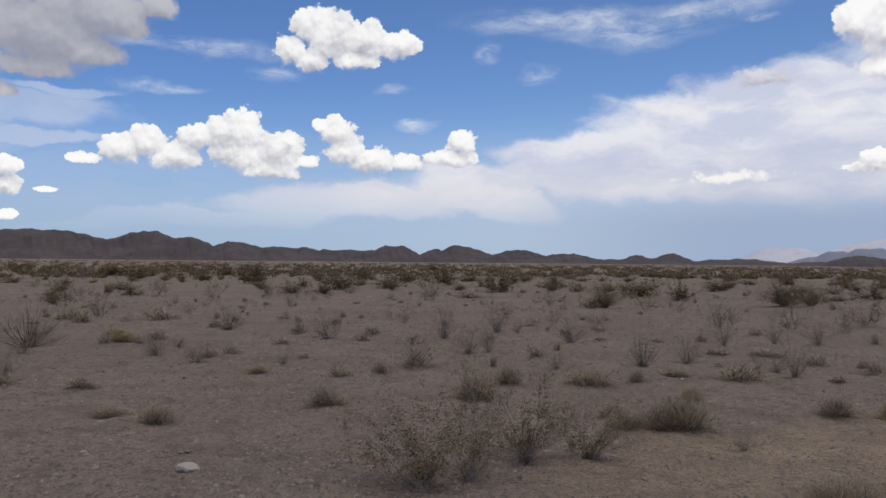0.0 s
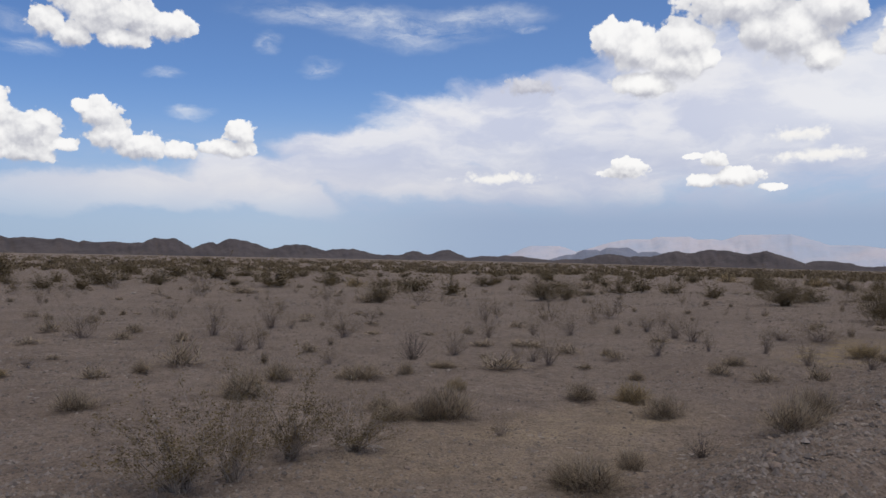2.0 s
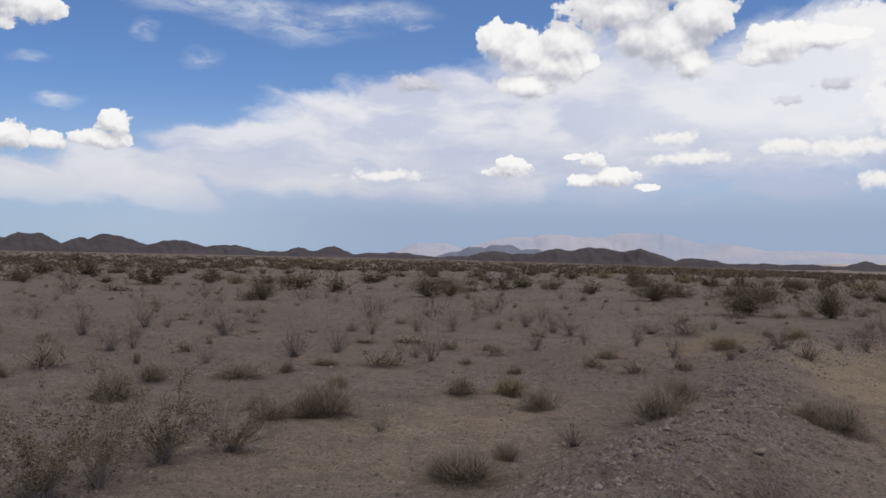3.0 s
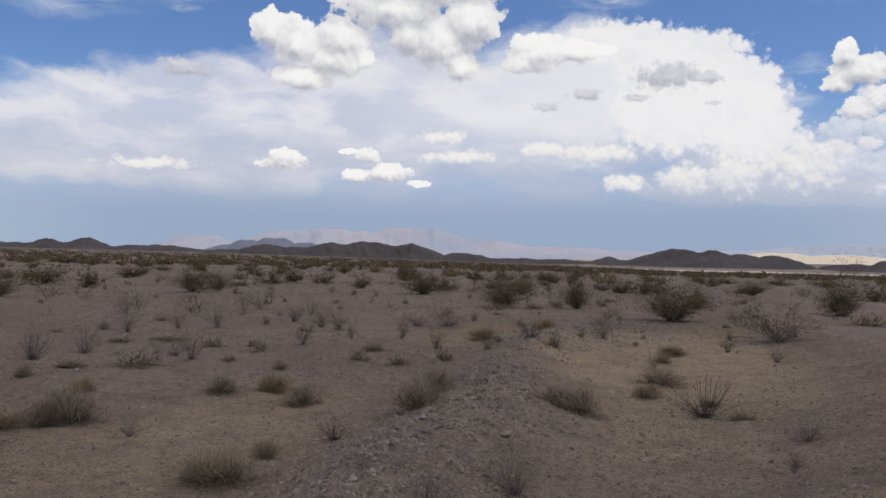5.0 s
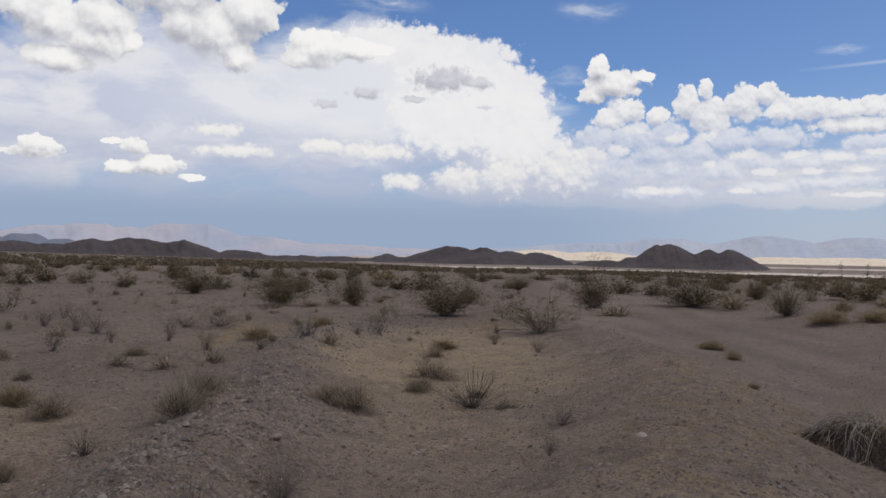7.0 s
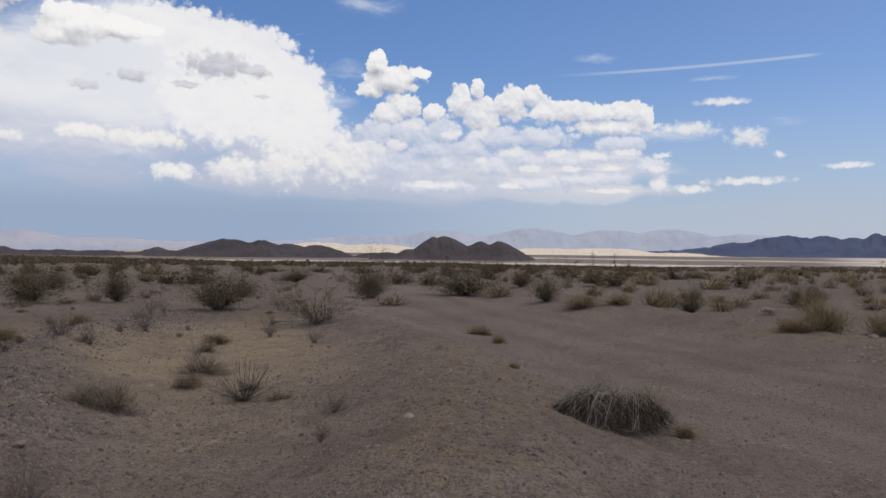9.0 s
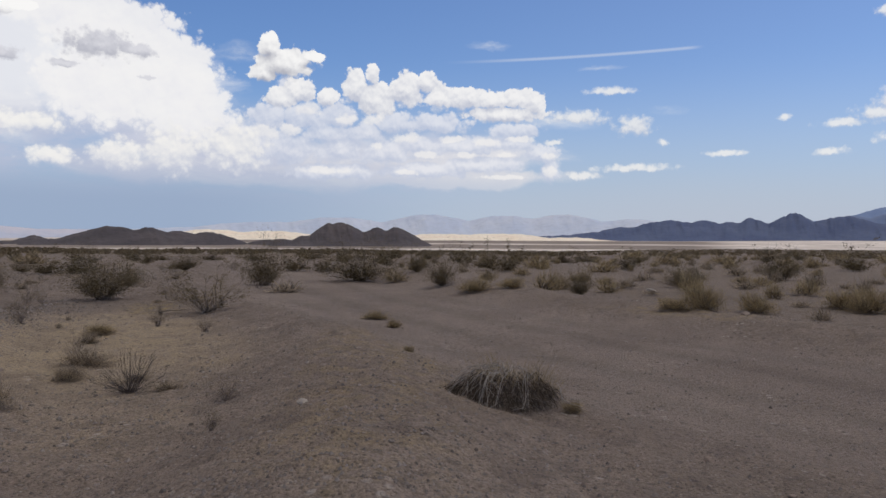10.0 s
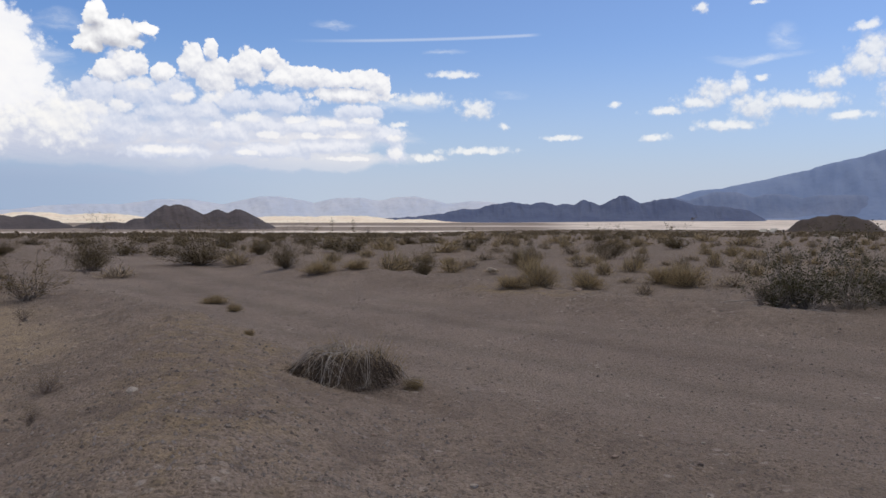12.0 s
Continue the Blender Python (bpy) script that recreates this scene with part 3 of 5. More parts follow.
def build_ground():
    bearings = np.radians(np.concatenate([np.arange(-36, 127, 0.34), np.arange(128, 322, 3.0)]))
    rings = [1.2]
    while rings[-1] < 4900:
        rings.append(rings[-1] * (1.019 if rings[-1] < 60 else 1.04))
    rr, aa = np.meshgrid(np.array(rings), bearings, indexing="ij")
    x, y = rr * np.sin(aa), rr * np.cos(aa)
    z = ground_z(x, y)
    verts = np.stack([x, y, z], -1).reshape(-1, 3)
    faces = [tuple(reversed(f)) for f in sheet_faces(len(rings), len(bearings), True).tolist()]
    faces.append(tuple(range(len(bearings))))
    me = mesh_of("ground", verts.tolist(), faces, SOIL, True)
    r, az = np.hypot(x, y), np.degrees(np.arctan2(x, y))
    d, u = along(ROAD, x, y)
    sand = np.maximum.reduce([patch(x, y, 10.6, 6.6, 4.6, 2.0, 32), 0.45 * patch(x, y, 2.6, 6.1, 1.7, 1.1, 0), 0.6 * patch(x, y, 3.6, 7.0, 1.8, 0.8, 20),
                              0.5 * patch(x, y, 6.5, 3.9, 1.6, 0.8, 30)])
    straw = np.maximum.reduce([patch(x, y, 10.8, 11.4, 2.6, 0.9, 40), patch(x, y, 15.8, 8.9, 1.3, 0.6, 30), 0.45 * patch(x, y, 8.3, 1.9, 3.0, 0.8, 20),
                               0.6 * patch(x, y, 15.6, -2.2, 2.2, 0.35, 45), 0.35 * patch(x, y, 5.2, 1.2, 1.6, 0.7, 20)])
    road = 1 - sstep(2.3, 3.5, d + 0.5 * layered(x * 0.5, y * 0.5, 40, 3))
    rut = np.exp(-((d - 0.75 - 0.25 * layered(x * 0.3, y * 0.3, 44, 3)) / 0.34) ** 2) + 0.8 * np.exp(-((d - 1.9 - 0.3 * layered(x * 0.3, y * 0.3, 47, 3)) / 0.3) ** 2)
    rut = np.clip(rut * (1 - sstep(45, 70, r)), 0, 1) * 0.6 * sstep(-0.35, 0.35, layered(x * 0.22, y * 0.22, 71, 3))
    lake = sstep(700, 790, r) * sstep(44, 54, az + 1.5 * layered(r * 0.003, az * 0.2, 50, 3)) * (1 - sstep(140, 160, az))
    far_r = r + 60 * layered(az * 0.25, r * 0.002, 55, 4)
    bars = sstep(930, 980, far_r) * (1 - sstep(1400, 1450, far_r)) + sstep(1560, 1640, far_r) * (1 - sstep(2500, 2700, far_r))
    lake = lake * (1 - 0.9 * bars * (1 - sstep(97, 102, az + 2 * layered(az * 0.3, r * 0.004, 58, 3))))
    for name, values in (("sand", sand), ("straw", straw), ("road", road), ("rut", rut), ("lake", lake)):
        me.attributes.new(name, "FLOAT", "POINT").data.foreach_set("value", values.reshape(-1).astype(np.float32))
    tagged(new("ground", me), "grey-brown stony desert ground with a graded dirt track and pale dry lake", "ground", kind="structure")


build_ground()


def hills(name, label, mat, near, far, a0, a1, floor, peaks, base, step=0.1, seed=0, rugged=0.3, kind="hill range", ribs=1.6):
    """A range seen between two bearings: a relief on a fan of ground. Each peak: bearing, height (degrees over level), half width of its top, width of its flank."""
    az = np.arange(a0, a1 + step / 2, step)
    rho = np.linspace(0, 1, 30)
    foot = np.interp(az, [f[0] for f in floor], [f[1] for f in floor])
    sway = az + 0.22 * layered(az * 0.9, az * 0 + 3.3, seed + 5, 4)
    crest = foot
    for c, e, p, s in peaks:
        lift = e - np.interp(c, [f[0] for f in floor], [f[1] for f in floor])
        far_off = np.clip((np.abs(sway - c) - p) / s, 0, 1)
        crest = np.maximum(crest, foot + lift * (0.2 * (0.5 + 0.5 * np.cos(math.pi * far_off)) + 0.8 * (1 - far_off)))
    top = 0.5 * (near + far)
    crest = crest + 0.09 * rugged / 0.3 * (layered(az * 1.9, az * 0 + seed, seed, 6) + 0.45 * layered(az * 5.3, az * 0 + seed, seed + 4, 4))
    ends = np.minimum(sstep(a0, a0 + 2.0, az), 1 - sstep(a1 - 2.0, a1, az))
    height = np.maximum(0, (1.6 + top * np.tan(np.radians(crest)) - base)) * ends
    pp, aa = np.meshgrid(rho, az, indexing="ij")
    hh = np.broadcast_to(height, pp.shape)
    skew = pp + 0.10 * layered(aa * 0.6, pp * 3, seed + 3, 3) * np.sin(pp * math.pi)
    cross = np.where(skew < 0.5, sstep(-0.15, 0.5, skew) ** 1.3, sstep(1.1, 0.5, skew))
    cross = (cross - cross[0:1].min()) / (1 - cross[0:1].min())
    gully = 1 - np.abs(layered(aa * ribs + 2 * pp, pp * 2.6, seed + 8, 5)) * 2
    flank = np.sin(np.clip(pp, 0, 1) * math.pi) * np.clip(np.abs(pp - 0.5) * 3.2, 0, 1)
    z = base - 1.0 + hh * np.clip(cross * (1 - rugged * flank * (0.5 - 0.5 * gully) * 2.4), 0, 1.2)
    r = near + (far - near) * pp
    t = np.radians(aa)
    verts = np.stack([r * np.sin(t), r * np.cos(t), z], -1).reshape(-1, 3)
    me = mesh_of(name, verts.tolist(), [tuple(reversed(f)) for f in sheet_faces(len(rho), len(az)).tolist()], mat, True)
    return tagged(new(name, me), label, kind)


hills("rocky_hills", "long range of dark brown rocky desert hills", HILL_ROCK, 1500, 2300, -42, 27, [(-42, 1.5), (-29, 1.55), (-16, 0.95), (0, 0.55), (12, 0.18), (27, -0.2)],
      [(-26.8, 2.2, 1.3, 4.0), (-20.4, 2.2, 0.5, 3.0), (-18.0, 1.8, 0.5, 2.0), (-14.8, 1.44, 0.4, 2.4), (-11.2, 1.1, 1.2, 1.8), (-7.5, 0.93, 0.8, 2.0), (-5.2, 0.85, 0.4, 1.5),
       (-3.4, 1.2, 0.7, 1.1), (-0.5, 1.02, 0.2, 1.0), (1.3, 1.2, 0.4, 2.0), (5.6, 0.84, 0.6, 1.8), (9.0, 0.57, 0.5, 1.6), (13.9, 0.52, 0.2, 0.9), (16.2, 0.55, 0.3, 1.2),
       (20.5, 0.17, 1.2, 2.0), (-33, 2.4, 1, 4)], -9.0, seed=2)
hills("rocky_hills", "low dark rocky hills beyond the scrub plain", HILL_ROCK, 1250, 1800, 21, 56, [(21, -0.5), (45, -0.45), (56, -0.6)],
      [(35.0, 0.68, 0.5, 6.0), (38.2, 0.67, 0.1, 3.4), (32.4, 0.57, 0.3, 3.6), (28.0, 0.34, 0.6, 3.2), (41.8, 0.02, 0.5, 2.2), (25.2, -0.05, 0.8, 2.0),
       (30.5, 0.2, 1.0, 1.5), (48.0, -0.34, 2.0, 3.0), (52.4, -0.06, 0.15, 1.2)], -23.0, seed=11)
hills("rocky_hill", "dark flat-topped hill beside the dry lake", HILL_ROCK, 1150, 1600, 50.5, 71.0, [(50, -0.75), (71, -0.75)],
      [(57.2, 0.56, 0.4, 4.8), (59.4, 0.5, 0.3, 3.6), (63.2, 0.17, 0.5, 3.0), (61.3, 0.28, 0.3, 3.0), (53.0, -0.3, 0.8, 2.0), (67.8, -0.33, 0.9, 1.8)], -18.0, seed=17, rugged=0.2, kind="hill")
hills("rocky_hill", "dark twin-peaked rocky hill beside the dry lake", HILL_ROCK, 1100, 1500, 65.5, 82.0, [(65, -0.78), (82, -0.85)],
      [(72.5, 0.95, 0.2, 3.4), (71.7, 0.88, 0.1, 2.6), (75.1, 0.62, 0.1, 2.8), (76.4, 0.6, 0.2, 2.8), (68.4, -0.28, 0.5, 1.2), (70.0, 0.0, 0.3, 1.5)], -14.5, step=0.05, seed=23, rugged=0.22, kind="hill")
hills("dark_mountains", "jagged mountain range tinted slate-blue by haze beyond the dry lake", BLUE_RANGE, 2700, 3500, 82, 114, [(82, -0.45), (90, 0.2), (94, 0.7), (110, 0.9), (114, 0.3)],
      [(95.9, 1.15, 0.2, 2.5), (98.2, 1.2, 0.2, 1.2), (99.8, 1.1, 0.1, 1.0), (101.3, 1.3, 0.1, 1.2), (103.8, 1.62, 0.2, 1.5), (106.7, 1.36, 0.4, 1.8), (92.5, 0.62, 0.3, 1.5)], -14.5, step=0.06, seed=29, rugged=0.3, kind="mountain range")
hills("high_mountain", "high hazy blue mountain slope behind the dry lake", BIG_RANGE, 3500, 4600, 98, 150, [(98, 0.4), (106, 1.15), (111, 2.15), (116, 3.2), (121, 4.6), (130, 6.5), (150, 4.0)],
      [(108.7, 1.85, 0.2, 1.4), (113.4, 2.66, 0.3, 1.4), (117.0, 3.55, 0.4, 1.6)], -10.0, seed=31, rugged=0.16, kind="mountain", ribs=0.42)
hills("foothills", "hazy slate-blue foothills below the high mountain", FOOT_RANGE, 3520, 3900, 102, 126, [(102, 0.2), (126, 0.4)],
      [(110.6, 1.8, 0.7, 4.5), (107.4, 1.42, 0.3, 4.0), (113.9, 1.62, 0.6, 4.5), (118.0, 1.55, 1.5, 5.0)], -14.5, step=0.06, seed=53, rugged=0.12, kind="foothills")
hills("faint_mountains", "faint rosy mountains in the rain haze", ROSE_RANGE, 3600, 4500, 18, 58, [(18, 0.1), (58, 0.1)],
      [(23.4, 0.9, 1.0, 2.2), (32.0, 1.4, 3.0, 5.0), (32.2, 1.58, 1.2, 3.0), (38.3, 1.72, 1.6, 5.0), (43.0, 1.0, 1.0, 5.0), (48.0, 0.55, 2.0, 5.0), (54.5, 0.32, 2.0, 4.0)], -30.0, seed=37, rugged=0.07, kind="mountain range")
hills("faint_mountains", "faint mountains tinted pale blue by haze on the horizon", PALE_RANGE, 3900, 4700, 54, 104, [(54, 0.2), (72, 0.7), (90, 0.85), (97, 0.6), (104, 0.4)],
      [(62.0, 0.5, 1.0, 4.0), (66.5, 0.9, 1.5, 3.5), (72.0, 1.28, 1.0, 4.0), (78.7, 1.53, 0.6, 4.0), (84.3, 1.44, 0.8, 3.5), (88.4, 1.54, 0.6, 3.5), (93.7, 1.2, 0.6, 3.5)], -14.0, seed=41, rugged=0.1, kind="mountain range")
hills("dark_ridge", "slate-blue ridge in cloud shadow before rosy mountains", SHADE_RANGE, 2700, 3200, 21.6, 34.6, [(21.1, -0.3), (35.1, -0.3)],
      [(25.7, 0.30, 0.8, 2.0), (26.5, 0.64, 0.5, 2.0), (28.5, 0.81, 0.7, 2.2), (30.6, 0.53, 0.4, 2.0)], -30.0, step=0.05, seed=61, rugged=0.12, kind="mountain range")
hills("sand_hills", "pale sunlit sand slopes behind the dark hills", DUNE, 2500, 3300, 57, 95, [(57, -0.2), (95, -0.3)],
      [(63.5, 0.35, 1.0, 3.5), (67.5, 0.28, 1.0, 3.5), (79.8, 0.12, 1.5, 3.0), (84.0, 0.16, 1.5, 3.0), (89, -0.1, 1.0, 2.5)], -14.5, seed=43, rugged=0.12, kind="sand hills")
hills("earth_mound", "smooth brown cone-shaped earth mound on the plain", MOUND_EARTH, 225, 262, 113.4, 121.6, [(113, -0.9), (122, -0.9)],
      [(117.5, 0.46, 0.25, 3.2), (116.7, 0.37, 0.3, 2.5), (118.3, 0.37, 0.3, 2.5), (115.9, 0.15, 0.3, 1.7), (119.1, 0.15, 0.3, 1.7)], -2.6, step=0.05, seed=47, rugged=0.05, kind="mound")

# ---- plants ----
class Growth:
    """Gathers twigs, blades and leaves into one mesh."""

    def __init__(self):
        self.v, self.f = [], []

    def stick(self, pts, r0, r1, sides=3):
        n, base = len(pts), len(self.v)
        for k, p in enumerate(pts):
            ahead = (pts[min(k + 1, n - 1)] - pts[max(k - 1, 0)]).normalized()
            side = ahead.cross(Vector((0.31, 0.87, 0.38))).normalized()
            other = ahead.cross(side)
            r = r0 + (r1 - r0) * k / (n - 1)
            for s in range(sides):
                a = 2 * math.pi * s / sides
                self.v.append(tuple(p + side * (r * math.cos(a)) + other * (r * math.sin(a))))
        for k in range(n - 1):
            for s in range(sides):
                a, b = base + k * sides + s, base + k * sides + (s + 1) % sides
                self.f.append((a, b, b + sides, a + sides))

    def blade(self, pts, width):
        n, base = len(pts), len(self.v)
        turn = random.uniform(0, 6.283)
        side = Vector((math.cos(turn), math.sin(turn), 0.2))
        for k, p in enumerate(pts):
            w = side * (width * (1 - k / (n - 1) * 0.8) / 2)
            self.v += [tuple(p - w), tuple(p + w)]
        for k in range(n - 1):
            a = base + 2 * k
            self.f.append((a, a + 1, a + 3, a + 2))

    def leaf(self, p, length, width):
        a = Vector((random.gauss(0, 1), random.gauss(0, 1), random.gauss(0.3, 0.8))).normalized()
        b = a.cross(Vector((random.gauss(0, 1), random.gauss(0, 1), random.gauss(0, 1)))).normalized()
        base = len(self.v)
        self.v += [tuple(p - b * width * 0.5), tuple(p + b * width * 0.5), tuple(p + a * length)]
        self.f.append((base, base + 1, base + 2))

    def mesh(self, name, mat):
        return mesh_of(name, self.v, self.f, mat)


def arc(start, lean, bearing, length, bend, n=5, shake=0.03):
    """Points of a stem that starts at a lean from upright and bends further (or back, below zero)."""
    p, pts = Vector(start), [Vector(start)]
    for k in range(n - 1):
        lean += bend / (n - 1)
        bearing += random.gauss(0, shake * 3)
        p = p + Vector((math.sin(lean) * math.cos(bearing), math.sin(lean) * math.sin(bearing), math.cos(lean))) * (length / (n - 1))
        p = p + Vector((random.gauss(0, shake), random.gauss(0, shake), random.gauss(0, shake))) * length * 0.25
        pts.append(p.copy())
    return pts


def at(pts, u):
    k = min(int(u * (len(pts) - 1)), len(pts) - 2)
    w = u * (len(pts) - 1) - k
    return pts[k].lerp(pts[k + 1], w)


def fit_unit(growths):
    """Scales what has grown to one metre across and one metre high."""
    every = np.concatenate([np.array(gr.v) for gr in growths if gr.v])
    wide = np.percentile(np.hypot(every[:, 0], every[:, 1]), 95) * 2
    tall = np.percentile(every[:, 2], 98.5)
    for gr in growths:
        gr.v = [(x / wide, y / wide, z / tall) for x, y, z in gr.v]


def shrub_meshes(stems, twigs, leaves, leaf, reach, mats, thick=0.008, sprigs=0, rise=0.5, low=0.2, clump=6, side=0.0):
    """A woody shrub: many stems from one foot, twigs along them, leaves in small clumps on the twigs."""
    wood, green = Growth(), Growth()
    ends = []
    for i in range(stems):
        lean = reach * random.random() ** 0.75
        turn = random.uniform(0, 6.283)
        root = (random.gauss(0, 0.05), random.gauss(0, 0.05), -0.03)
        main = arc(root, lean, turn, random.uniform(0.55, 1.08), -rise * lean * random.uniform(0.2, 1.1) + random.gauss(0, 0.15), 5, 0.05)
        for p in main:
            p.x += side * p.z
        wood.stick(main, thick * random.uniform(0.7, 1.3), thick * 0.35)
        for k in range(twigs):
            u = random.uniform(low, 0.98)
            tw = arc(at(main, u), lean + random.gauss(0, 0.6), turn + random.gauss(0, 1.1), random.uniform(0.10, 0.36) * (1.25 - u * 0.6), random.uniform(-0.6, 0.3), 4, 0.06)
            wood.blade(tw, thick * 0.9)
            ends.append(tw)
            for q in range(sprigs):
                sp = arc(at(tw, random.uniform(0.2, 1)), lean + random.gauss(0, 0.8), turn + random.gauss(0, 1.4), random.uniform(0.04, 0.13), 0.2, 3, 0.08)
                wood.blade(sp, thick * 0.6)
                ends.append(sp)
    for i in range(leaves // clump):
        tw = random.choice(ends)
        heart = at(tw, random.uniform(0.3, 1))
        for k in range(clump):
            p = heart + Vector((random.gauss(0, 1), random.gauss(0, 1), random.gauss(0, 1))) * leaf * 1.1
            if p.z > 0:
                green.leaf(p, leaf * random.uniform(0.6, 1.5), leaf * random.uniform(0.35, 0.8))
    fit_unit([wood, green] if leaves else [wood])
    made = [("wood", wood.mesh("wood", mats[0]))]
    if leaves:
        made.append(("foliage", green.mesh("foliage", mats[1])))
    return made


def domed_meshes(stems, twigs, leaves, leaf, mats, thick=0.008, low=0.08, high=1.5, sprigs=0, loose=0.05, ragged=0.35, spare=0.0, fine=False, kink=0.012, splay=(0.25, 0.6), inner=0.7, fill=0):
    """A shrub with a domed, uneven crown one metre across and high: each stem runs to its own place in the crown, with twigs and leaves round its end."""
    wood, green = Growth(), Growth()
    ends, shift = [], random.uniform(0, 50)
    for i in range(stems):
        a, el = random.uniform(0, 6.283), math.asin(random.uniform(math.sin(low), math.sin(high)))
        way = Vector((math.cos(el) * math.cos(a), math.cos(el) * math.sin(a), math.sin(el)))
        far = random.uniform(inner, 1.0) * (1 + ragged * noise.noise(way * 2.2 + Vector((shift, 0, 0))))
        end = Vector((way.x * 0.5 * far, way.y * 0.5 * far, way.z * far))
        root = Vector((random.gauss(0, 0.03), random.gauss(0, 0.03), -0.03))
        bow = Vector((end.x * random.uniform(*splay), end.y * random.uniform(*splay), end.z * random.uniform(0.45, 0.7) + 0.04))
        main = []
        for k in range(6):
            u = k / 5
            p = root * (1 - u) ** 2 + bow * (2 * u * (1 - u)) + end * u * u
            main.append(p + Vector((random.gauss(0, kink), random.gauss(0, kink), random.gauss(0, kink))) * (k > 0))
        if fine:
            wood.blade(main[1::2], thick)
        else:
            wood.stick(main, thick * random.uniform(0.7, 1.3), thick * 0.3)
        if random.random() < spare:
            continue
        for k in range(twigs):
            u = 1 - 0.7 * random.random() ** 1.5
            tw = arc(at(main, u), random.uniform(0, 1.5), a + random.gauss(0, 1.0), random.uniform(0.05, 0.19), random.uniform(-0.7, 0.4), 3, 0.08)
            wood.blade(tw, thick * 0.75)
            ends.append(tw)
            for q in range(sprigs):
                sp = arc(at(tw, random.uniform(0.2, 1)), random.uniform(0, 1.6), a + random.gauss(0, 1.4), random.uniform(0.03, 0.09), 0.2, 2, 0.1)
                wood.blade(sp, thick * 0.5)
                ends.append(sp)
    for i in range(leaves):
        tw = random.choice(ends)
        p = at(tw, random.random()) + Vector((random.gauss(0, 1), random.gauss(0, 1), random.gauss(0, 1))) * loose * random.random()
        if p.z > 0:
            green.leaf(p, leaf * random.uniform(0.6, 1.5), leaf * random.uniform(0.35, 0.8))
    for i in range(fill):
        p = at(random.choice(ends), 0.5)
        p = Vector((p.x * random.uniform(0.35, 0.95), p.y * random.uniform(0.35, 0.95), p.z * random.uniform(0.25, 0.9)))
        green.leaf(p, leaf * 1.9, leaf * 0.9)
    made = [("wood", wood.mesh("wood", mats[0]))]
    if leaves:
        made.append(("foliage", green.mesh("foliage", mats[1])))
    return made


def plant_out(name, label, category, group, parts, x, y, wide, tall, turn=None, sink=0.0):
    root = new(name)
    root.empty_display_size = 0.1
    turn = random.uniform(0, 360) if turn is None else turn
    root.matrix_world = pose(x, y, height_at(x, y) - sink, random.gauss(0, 2), random.gauss(0, 2), turn) @ Matrix.Diagonal((wide, wide, tall, 1))
    for part_name, me in parts:
        ob = new(part_name, me)
        ob.parent = root
    return tagged(root, label, category, group)


random.seed(11)
CREOSOTE = [domed_meshes(56, 6, 7400, 0.0125, (TWIG, CREOSOTE_LEAF), 0.0030, low=0.25, loose=0.11, inner=0.4, splay=(0.35, 0.75), ragged=0.5, fill=2600) for i in range(6)]
CREOSOTE_FAR = [domed_meshes(22, 4, 1150, 0.030, (TWIG, CREOSOTE_LEAF), 0.008, low=0.12, loose=0.065, inner=0.4, fine=True, ragged=0.5, fill=520) for i in range(8)]
LOOSE = [domed_meshes(40, 9, 3400, 0.019, (STEM, DRY_LEAF), 0.0052, low=0.35, high=1.3, sprigs=2, loose=0.022, ragged=1.2, spare=0.08, kink=0.022, splay=(0.4, 0.75), inner=0.5) for i in range(5)]
TWIGGY = [domed_meshes(40, 6, 1500, 0.015, (BARK, DRY_LEAF), 0.0044, low=0.3, high=1.4, sprigs=2, loose=0.05, ragged=0.6, kink=0.018, splay=(0.35, 0.75), inner=0.45) for i in range(6)]
TWIGGY_FAR = [domed_meshes(30, 5, 620, 0.024, (BARK, DRY_LEAF), 0.0085, low=0.3, high=1.4, loose=0.07, ragged=0.6, fine=True, kink=0.018, splay=(0.35, 0.75), inner=0.45) for i in range(6)]
GREEN = [domed_meshes(52, 7, 2900, 0.021, (GREY_WOOD, GREEN_LEAF), 0.0046, low=0.12, loose=0.035, ragged=0.75, spare=0.4, kink=0.03, splay=(0.35, 0.8), inner=0.4, fill=250) for i in range(4)]
FAN = [shrub_meshes(110, 4, 0, 0.02, 1.45, (DARK_BARK,), 0.0038, rise=0.35, low=0.3) for i in range(3)]


